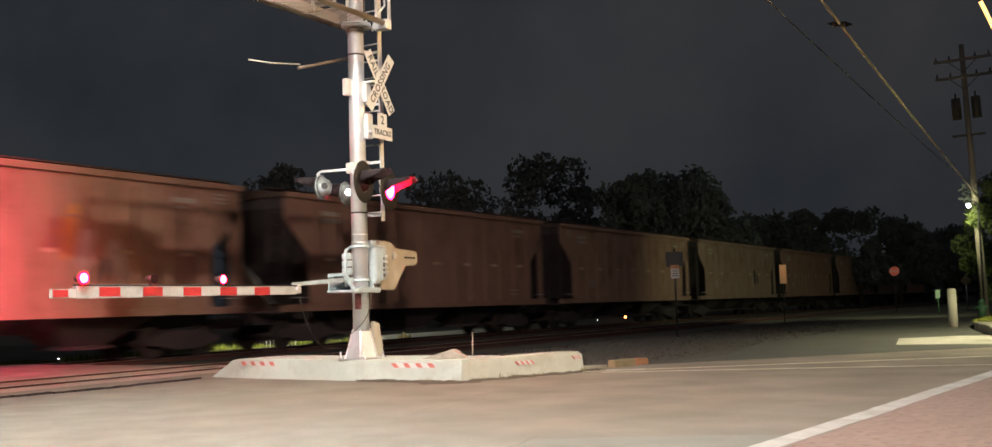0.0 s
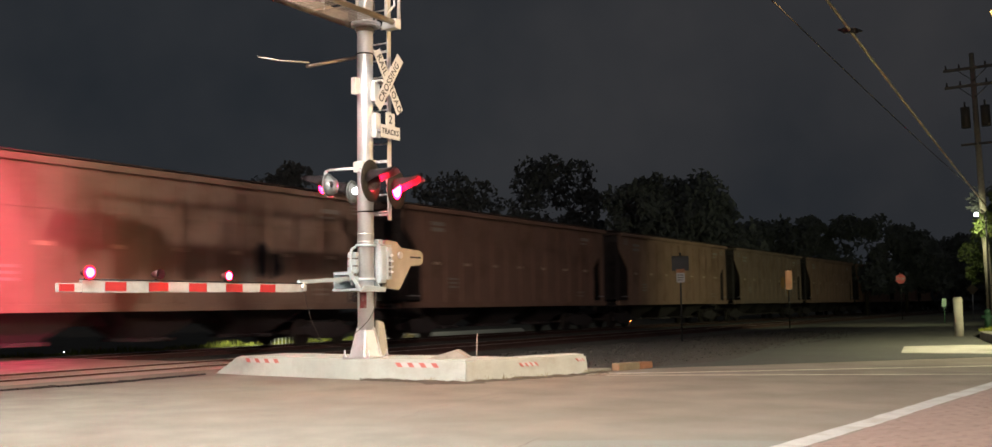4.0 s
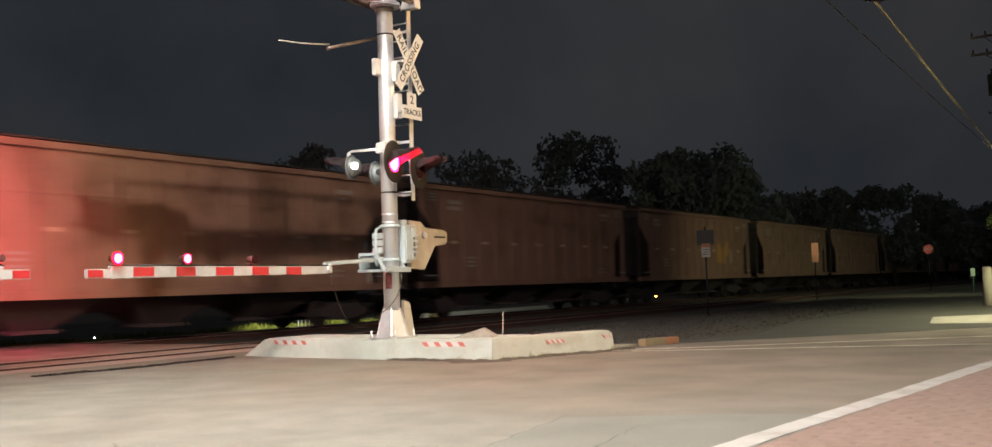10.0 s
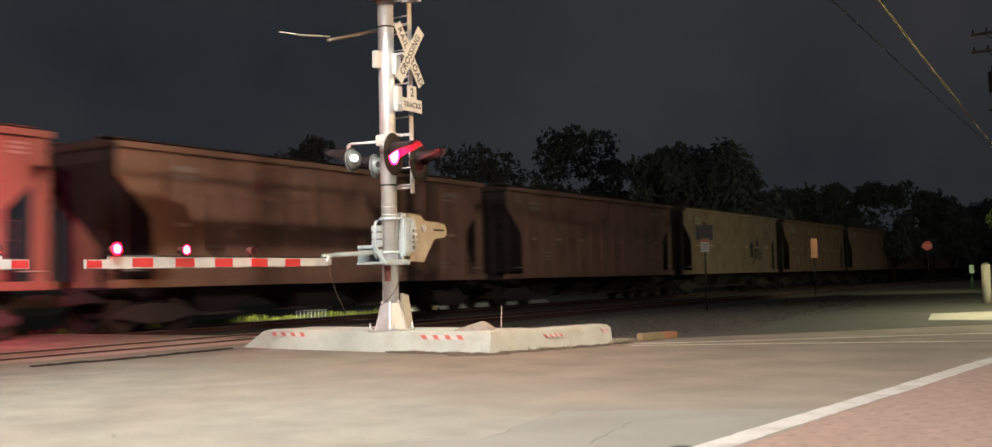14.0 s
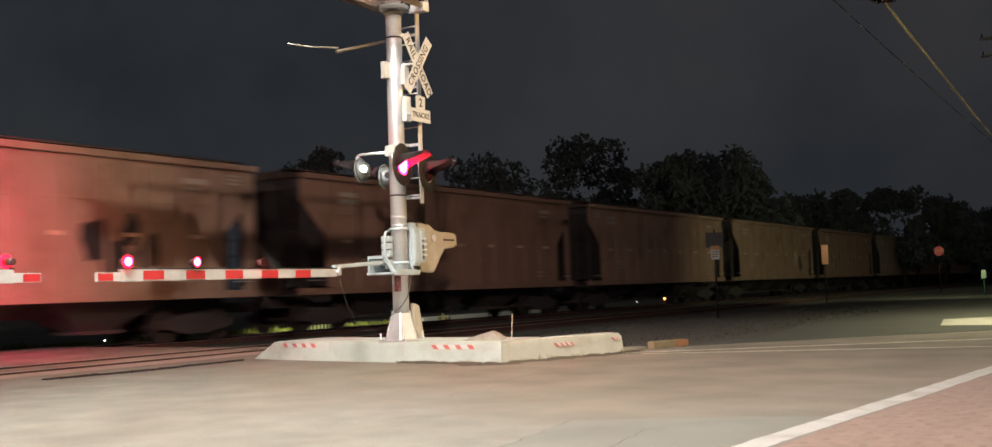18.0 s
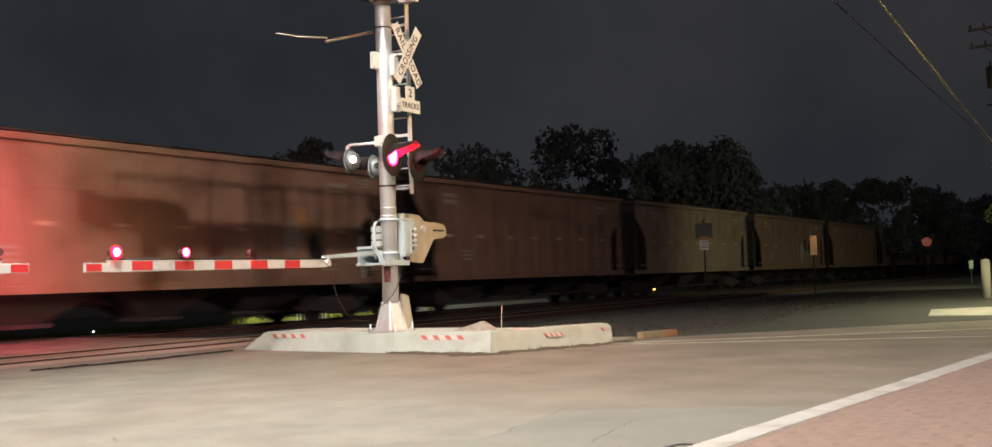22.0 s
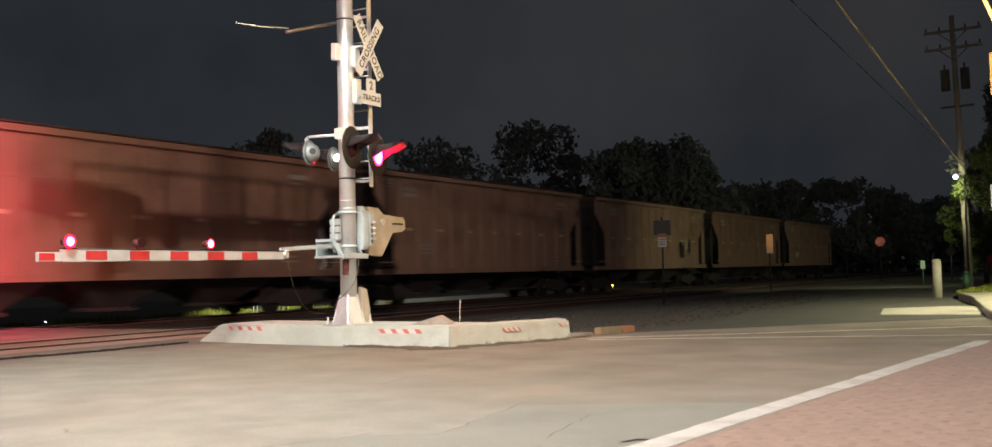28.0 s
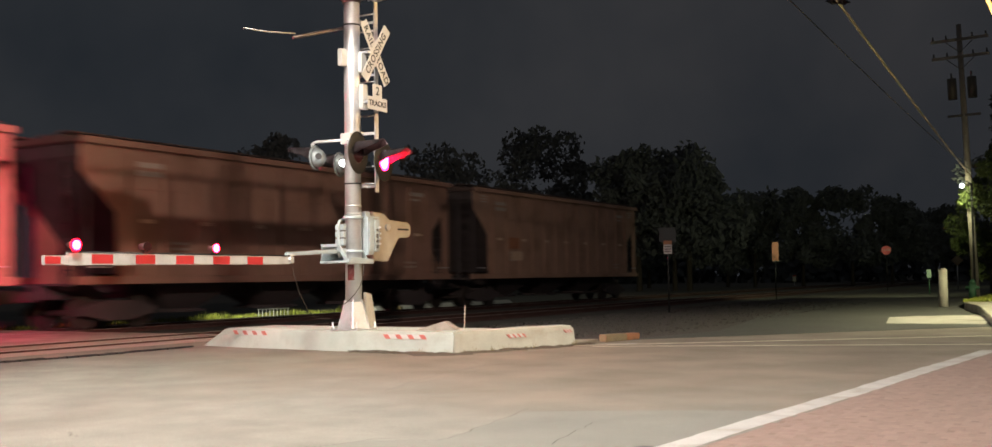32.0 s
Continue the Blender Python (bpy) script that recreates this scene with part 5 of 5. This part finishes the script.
    a, b = Vector(a), Vector(b)
    pts = []
    for k in range(25):
        u = k / 24
        p = a.lerp(b, u)
        p.z -= sag * 4 * u * (1 - u)
        pts.append(p)
    return solo(name, bent(B(), pts, r, 6), mat, label, "cable")


sagging("overhead_cable", (-4.95, 52.9, 5.4), (-4.95, -12, 10.5), 0.35, 0.030, "bare_cable", "sagging overhead cable that catches the lamp light")
sagging("overhead_cable", (-4.9, 52.9, 5.6), (-4.95, -12, 7.6), 0.3, 0.012, "cable", "thin sagging overhead wire")

splice = thing("cable_splice", "dark splice case hanging on the overhead cable", "cable splice", pose(-4.95, 24.75, 7.27, 0, 0, 75))
bm = B()
tube(bm, (0, -0.17, -0.04), (0, 0.17, 0.04), 0.055, seg=12)
tube(bm, (0, -0.29, -0.07), (0, -0.18, -0.04), 0.016, 0.045, 12)
tube(bm, (0, 0.18, 0.04), (0, 0.29, 0.07), 0.045, 0.016, 12)
part("case", bm, "black", splice)
for y in (-0.13, 0.13):
    part("clamp", box(B(), -0.06, 0.06, y - 0.02, y + 0.02, y * 0.24 - 0.07, y * 0.24 + 0.06, 0.01), "cable", splice)

# pavement at the corner
solo("pavement", prism(B(), [(-1.25, 20.6), (-1.53, 21.5), (-1.75, 23.0), (-2.06, 25.2), (-2.45, 28.5), (-3.15, 34.2), (-3.9, 37.8), (-4.1, 40), (-4.1, 90), (8, 90), (8, 19.6), (-0.9, 19.9)], "z", -0.1, 0.15, 0.02), "old_concrete", "pale concrete pavement with a kerb at the corner", "pavement", "structure")


verge_rnd = random.Random(31)
verts, faces = [], []
for k in range(5200):
    y = 38.6 + 34 * verge_rnd.random() ** 1.6
    x = -4.0 + 3.2 * verge_rnd.random()
    h, n, a = verge_rnd.uniform(0.04, 0.12), len(verts), verge_rnd.uniform(0, 3.14)
    c, q = math.cos(a) * 0.035, math.sin(a) * 0.035
    verts += [(x - c, y - q, 0.149), (x + c, y + q, 0.149), (x + verge_rnd.uniform(-0.05, 0.05), y + verge_rnd.uniform(-0.05, 0.05), 0.15 + h)]
    faces.append((n, n + 1, n + 2))
me = bpy.data.meshes.new("verge")
me.from_pydata(verts, [], faces)
me.materials.append(M["grass"])
solo("verge_grass", me, None, "short grass verge beside the side street", "grass", "stuff")


def post_sign(name, label, category, x, y, height, plates, post_r=0.03, turn=0, post_mat="galv"):
    s = thing(name, label, category, pose(x, y, -0.1, 0, 0, turn))
    part("post", tube(B(), (0, 0, 0), (0, 0, height + 0.1), post_r, seg=10), post_mat, s)
    for w, h, z, mat, shape in plates:
        bm = B()
        if shape == "octagon":
            prism(bm, [(w / 2 / math.cos(math.pi / 8) * math.cos(math.pi / 8 + k * math.pi / 4), z + 0.1 + w / 2 / math.cos(math.pi / 8) * math.sin(math.pi / 8 + k * math.pi / 4)) for k in range(8)], "y", -0.045, -0.035)
        elif shape == "diamond":
            prism(bm, [(0, z + 0.1 - h / 2), (w / 2, z + 0.1), (0, z + 0.1 + h / 2), (-w / 2, z + 0.1)], "y", -0.045, -0.035)
        else:
            box(bm, -w / 2, w / 2, -0.045, -0.035, z + 0.1 - h / 2, z + 0.1 + h / 2, 0.004)
        part("plate", bm, mat, s)
    return s


ps = post_sign("road_sign", "grey sign back with a small white notice on one post", "road sign", -11.76, 31.9, 2.75, ((0.52, 0.46, 2.42, "sign_back", "box"),), turn=20, post_mat="black")
part("notice", box(B(), -0.13, 0.13, -0.07, -0.05, 1.92, 2.22, 0.004), "arm_white", ps, "small white notice with rows of dark bars")
part("notice_band", box(B(), -0.13, 0.13, -0.071, -0.05, 2.225, 2.34, 0.004), "rusty_paint", ps, "orange band over the notice")
for k in range(3):
    part("notice_bar", box(B(), -0.09, 0.09, -0.075, -0.072, 1.99 + 0.075 * k, 2.015 + 0.075 * k), "ink", ps)
# the pale lower plate paints the retroreflected glow on the marker
post_sign("marker_post", "narrow orange object marker on a post, its lower glow painted pale", "road sign", -13.77, 52.2, 2.0, ((0.34, 0.92, 2.25, "orange", "box"), (0.345, 0.30, 1.93, "marking", "box")), turn=38, post_mat="black")
post_sign("small_marker", "short white marker post with a red top", "marker", -27.5, 111.5, 0.9, ((0.34, 0.52, 0.62, "white", "box"), (0.34, 0.14, 0.95, "red", "box")), turn=10)
st = post_sign("stop_sign", "red octagonal stop sign on a post", "stop sign", -11.72, 71.0, 2.5, ((0.58, 0.58, 2.55, "sign_red", "octagon"),), turn=2, post_mat="black")
letters("STOP", 0.22, st, Matrix.Translation((0, -0.05, 2.65)) @ pose(0, 0, 0, 90, 0, 0), "white")
post_sign("stop_sign", "dim red octagonal stop sign beside the pole", "stop sign", -6.2, 79.7, 1.4, ((0.72, 0.72, 1.2, "red", "octagon"),), turn=2, post_mat="black")
post_sign("warning_sign", "yellow diamond warning sign", "road sign", -8.0, 74.5, 1.9, ((0.72, 0.72, 1.86, "yellow", "diamond"),), turn=6)
post_sign("small_sign", "small pale green sign on a short post", "road sign", -7.76, 59.5, 1.2, ((0.22, 0.42, 1.06, "pale_green", "box"),), turn=6, post_mat="green")
post_sign("parking_sign", "white parking sign with red bars on a dark post", "road sign", -1.40, 20.9, 2.45, ((0.30, 0.46, 2.28, "white", "box"),), turn=4, post_mat="black")
bm = B()
tube(bm, (0, 0, -0.1), (0, 0, 1.22), 0.145, 0.14, 20)
tube(bm, (0, 0, 1.22), (0, 0, 1.26), 0.14, 0.11, 20)
solo("bollard", bm, "old_concrete", "stout pale concrete bollard", "bollard", at=pose(-4.5, 37.7, 0))
bm = B()
tube(bm, (0, 0, 0), (0, 0, 0.55), 0.14, 0.12, 14)
tube(bm, (0, 0, 0.55), (0, 0, 0.72), 0.16, 0.05, 14)
tube(bm, (-0.24, 0, 0.4), (0.24, 0, 0.4), 0.07, seg=10)
solo("fire_hydrant", bm, "green", "dark green fire hydrant on the verge", "hydrant", at=pose(-4.3, 44.7, 0.12))

# hanging shop sign at the pavement; its bracket's gold brightness is emission in the material
sg = thing("hanging_sign", "dark brown hanging shop sign with a gold rim", "shop sign", pose(-0.42, 13.96, 0, 0, 0, 5))
bm = B()
prism(bm, [(-0.57, 3.11), (0.6, 3.05), (0.6, 3.82), (-0.1, 3.76), (-0.40, 3.64), (-0.57, 3.61)], "y", -0.03, 0.03)
part("rim", bm, "gold", sg, "gold painted rim")
bm = B()
prism(bm, [(-0.52, 3.16), (0.6, 3.10), (0.6, 3.76), (-0.1, 3.70), (-0.40, 3.58), (-0.52, 3.56)], "y", -0.036, 0.036)
part("board", bm, "brown", sg, "dark brown board")
for y0, z0, w in ((-0.40, 3.38, 0.14), (-0.22, 3.37, 0.5), (-0.32, 3.23, 0.6)):
    part("lettering_bar", box(B(), y0, y0 + w, -0.042, -0.037, z0 - 0.05, z0 + 0.05, 0.01), "gold", sg)
part("bracket", bent(B(), [(-0.72, 0, 4.60), (-0.36, 0, 3.61), (-0.1, 0, 2.95)], 0.023), "glow_gold", sg, "gold tube whose brightness is its own emission")
part("sign_arm", tube(B(), (-0.5, 0, 3.86), (0.62, 0, 3.9), 0.02, seg=8), "black", sg)
part("sign_post", tube(B(), (0.62, 0, -0.1), (0.62, 0, 4.6), 0.05, seg=12), "black", sg)

# far side of the tracks: lit grass, pale low wall, small lamps
rnd = random.Random(8)
verts, faces = [], []
for k in range(3000):
    y = rnd.uniform(14.5, 36.5)
    x = -27.0 + rnd.uniform(-0.8, 0.4)
    h = rnd.uniform(0.08, 0.30) * (0.55 + 0.45 * math.sin(y * 2.3) * math.sin(y * 0.9 + 1))
    n = len(verts)
    w = rnd.uniform(0.012, 0.03)
    lx, ly = rnd.uniform(-0.03, 0.03), rnd.uniform(-0.03, 0.03)
    a = rnd.uniform(0, 3.14)
    cx, cy = w * math.cos(a), w * math.sin(a)
    verts += [(x - cx, y - cy, -0.12), (x + cx, y + cy, -0.12), (x + lx, y + ly, -0.12 + h)]
    faces.append((n, n + 1, n + 2))
me = bpy.data.meshes.new("grass_strip")
me.from_pydata(verts, [], faces)
me.materials.append(M["grass"])
solo("grass_strip", me, None, "tall bright grass beside the far track", "grass", "stuff")
# unseen lamp added behind the train to brighten the grass and edging
lamp("yard_light_source", "SPOT", (-25.0, 19.0, 3.6), (-26.8, 34.0, 0), 16000, (1.0, 0.99, 0.76), 0.1, 27, 1.0)
fence = thing("low_fence", "low pale rail fence beyond the far track", "fence", pose(-26.6, 30.6, -0.2))
part("rail", box(B(), -0.015, 0.015, -0.85, 0.85, 0.33, 0.36), "galv", fence)
for k in range(9):
    part("picket", box(B(), -0.01, 0.01, -0.8 + 0.2 * k - 0.012, -0.8 + 0.2 * k + 0.012, 0.0, 0.33), "galv", fence)
edging = thing("low_wall", "low pale concrete edging beyond the tracks", "edging", pose(-26.0, 36.2, 0), kind="structure")
for k in range(8):
    part("edging_block", prism(B(), [(-0.3, -0.25), (0.12, -0.25), (0.12, -0.14), (-0.14, 0.06), (-0.3, 0.06)], "y", 1.46 * k, 1.46 * k + 1.44, 0.008), "white", edging)
rnd = random.Random(15)
verts, faces = [], []
for k in range(130):
    a, q, h = rnd.uniform(0, math.tau), rnd.uniform(0.0, 0.26), rnd.uniform(0.05, 0.34)
    x, y, n = q * math.cos(a), q * math.sin(a), len(verts)
    h *= 1 - q * 2.2
    u = rnd.uniform(0, 3.14)
    verts += [(x - 0.03 * math.cos(u), y - 0.03 * math.sin(u), h * 0.4), (x + 0.03 * math.cos(u), y + 0.03 * math.sin(u), h * 0.4), (x * 1.15, y * 1.15, h + 0.07)]
    faces.append((n, n + 1, n + 2))
me = bpy.data.meshes.new("tuft")
me.from_pydata(verts, [], faces)
solo("weed_tuft", me, None, "pale lit weed tuft at the end of the edging", "weeds", at=pose(-25.75, 37.3, -0.14))
me.materials.append(M["dry_grass"])
for x, y, z, mat, nm, r in ((-29.2, 69.1, 0.05, "glow_orange", "ground_lamp", 0.09), (-30.2, 66.6, -0.09, "glow_white", "ground_lamp", 0.022), (-27.3, 21.5, -0.05, "glow_white", "ground_lamp", 0.014)):
    g = thing(nm, "small low lamp glowing beyond the tracks", "lamp", pose(x, y, -0.12))
    part("stand", tube(B(), (0, 0, 0), (0, 0, z + 0.1), 0.03, seg=8), "black", g)
    bm = B()
    bmesh.ops.create_uvsphere(bm, u_segments=12, v_segments=8, radius=r, matrix=Matrix.Translation((0, 0, z + 0.12 + r * 0.5)))
    part("lens", bm, mat, g)

# posts and heads added out of view for the lamps that light the place
def lamp_standard(foot, head, label, skirt=0.0, wide=0.5, both=True):
    t = thing("street_lamp", label, "street lamp", pose(*foot, -0.1), "street lamps round the crossing")
    hx, hy, hz = head[0] - foot[0], head[1] - foot[1], head[2] + 0.1
    part("post", tube(B(), (0, 0, 0), (0, 0, hz + 0.35), 0.11, 0.07, 14), "galv", t)
    part("arm", bent(B(), [(0, 0, hz + 0.30), (hx * 0.5, hy * 0.5, hz + 0.42), (hx * 0.9, hy * 0.9, hz + 0.36)], 0.035), "galv", t)
    hd_ = part("head", box(B(), hx - 0.30, hx + 0.30, hy - 0.30, hy + 0.30, hz + 0.22, hz + 0.36, 0.03), "grey_paint", t)
    part("lens", box(B(), hx - 0.2, hx + 0.2, hy - 0.2, hy + 0.2, hz + 0.20, hz + 0.215), "glow_street", hd_)
    # unseen sheets added to keep the light off the ground and trees beyond
    if skirt:
        bm = B()
        box(bm, hx - 0.5, hx - 0.48, hy - wide, hy + wide, hz - skirt, hz + 0.24)
        if both:
            box(bm, hx - 0.5, hx + 0.5, hy + wide - 0.02, hy + wide, hz - skirt, hz + 0.24)
        part("glare_shield", bm, "black", hd_, "black sheet added to cut off the unseen lamp's light")
    return t


lamp_standard((-1.7, -1.4), ROAD_LAMP, "tall street lamp with a long arm over the road")
lamp_standard((11.6, -17.6), TALL_LAMP, "tall street lamp behind the corner")
lamp_standard((1.3, 20.5), SODIUM_LAMP, "sodium street lamp at the corner")
lamp_standard((3.6, 30.0), SIDE_LAMP, "unseen lamp with an added shield beside the side street", 0.37, 0.9, False)
lamp_standard((0.6, 80.6), FAR_FILL, "unseen shielded lamp post added for the far fill light", 0.06)

# small things on the island: stake and loose plates
stake = thing("marker_stake", "thin leaning wooden survey stake", "stake", pose(-9.18, 15.25, 0.31, 0, 3, 0))
part("stick", box(B(), -0.007, 0.007, -0.010, 0.010, 0.0, 0.40), "grey_timber", stake)
solo("bent_board", prism(B(), [(-0.42, 0.0), (0.26, 0.0), (0.26, 0.01), (0.06, 0.135), (0.02, 0.13)], "y", -0.25, 0.25, 0.003), "grey_timber", "bent grey board lying on the island", "board", at=pose(-9.3, 14.75, 0.332, 0, 0, 25))


# ---- brick crosswalk: pavers in running bond, the nearest as pieces of their own ----
brick_floor = solo("brick_paving", sheet([(-2.47, -14.0), (14, -14.0), (14, 19.55), (6, 19.9), (-1.0, 19.9), (-1.5, 17.2), (-2.85, 4.9), (-2.47, 4.4)], -0.0016, 0.12), "brick_bed", "red clay brick paving of the crosswalk", "paving", "structure")
paver = mesh_of(box(B(), -0.0503, 0.0503, -0.101, 0.101, -0.03, 0.0, 0.002), "brick", "brick")
rnd = random.Random(21)
rest_v, rest_f = [], []
row = 0
y = 5.6
spots = []
while y < 19.4:
    x = -2.7025 + 0.05 * (row % 2)
    for i in range(90):
        xx = x + i * 0.1025
        yy = y + 0.1 * (i % 2)
        edge = -2.74 + (yy - 5.0) * (1.30 / 12.2) + 0.03
        if xx > edge and xx < 5.5:
            spots.append((xx, yy))
    y += 0.205
    row += 1
spots.sort(key=lambda p: (p[0] + 0.6) ** 2 + (p[1] - 6.2) ** 2)
for k, (xx, yy) in enumerate(spots):
    z = rnd.uniform(-0.0005, 0.0005)
    if k < 300:
        part("brick", paver, None, brick_floor, at=pose(xx, yy, z, rnd.uniform(-0.08, 0.08), rnd.uniform(-0.08, 0.08), rnd.uniform(-0.6, 0.6)))
    else:
        n = len(rest_v)
        for dz, q in ((-0.03, 0.0505), (-0.0015, 0.0505), (0.0, 0.0495)):
            rest_v += [(xx + sx * q, yy + sy * (q + 0.05), z + dz) for sx, sy in ((-1, -1), (1, -1), (1, 1), (-1, 1))]
        for b0 in (0, 4):
            for j in range(4):
                j2 = (j + 1) % 4
                rest_f.append((n + b0 + j, n + b0 + j2, n + b0 + 4 + j2, n + b0 + 4 + j))
        rest_f.append((n + 8, n + 9, n + 10, n + 11))
me = bpy.data.meshes.new("bricks")
me.from_pydata(rest_v, [], rest_f)
brick_far = material("paver_brick_far", (0.235, 0.165, 0.135), 0.88, vary=0.14, scale=9, fine=80, bump=0.3, per_object=0.07, island=True)
me.materials.append(brick_far)
tagged(part("brick_field", me, None, brick_floor), kind="stuff")


# ---- motion ----
def motions():
    for k, one in zip(range(FIRST_CAR, LAST_CAR + 1), cars):
        y0 = 22.9 + PITCH * (k - 0.5)
        walk(one, [(t, pose(TRAIN_TRACK, y0 + ahead - SPEED * t, 0)) for t, ahead in ((0.0, 1.03), (3.0, 0.77), (6.0, 0.50), (9.0, 0.28), (12.0, 0.06), (15.0, -0.06), (18.0, -0.04), (24.0, 0.0), (32.0, 0.08))])
    # wheelsets roll, under 60 degrees from row to row
    turn_rate = math.degrees(SPEED / 0.42)
    times = [k / FPS for k in range(32 * FPS + 1)]
    for one in cars:
        for tr in one.children:
            if tr.name.startswith("truck"):
                for w in tr.children:
                    if w.name.startswith("wheelset"):
                        y = w.location.y
                        walk(w, [(t, pose(0, y, 0.42, turn_rate * t, 0, 0)) for t in times])
    for row in FLASHERS:
        ob, left, at = row[:3]
        turn = row[3] if len(row) > 3 else 0
        walk(ob, flash_rows(left, lambda a, p=at, b=turn: pose(*p, 0, 0, b + a)))
    for ob, left, at in FLAPS:
        walk(ob, flash_rows(left, lambda a, p=at: pose(*p, 0, 80 - a * 80 / 180, 0)))


motions()
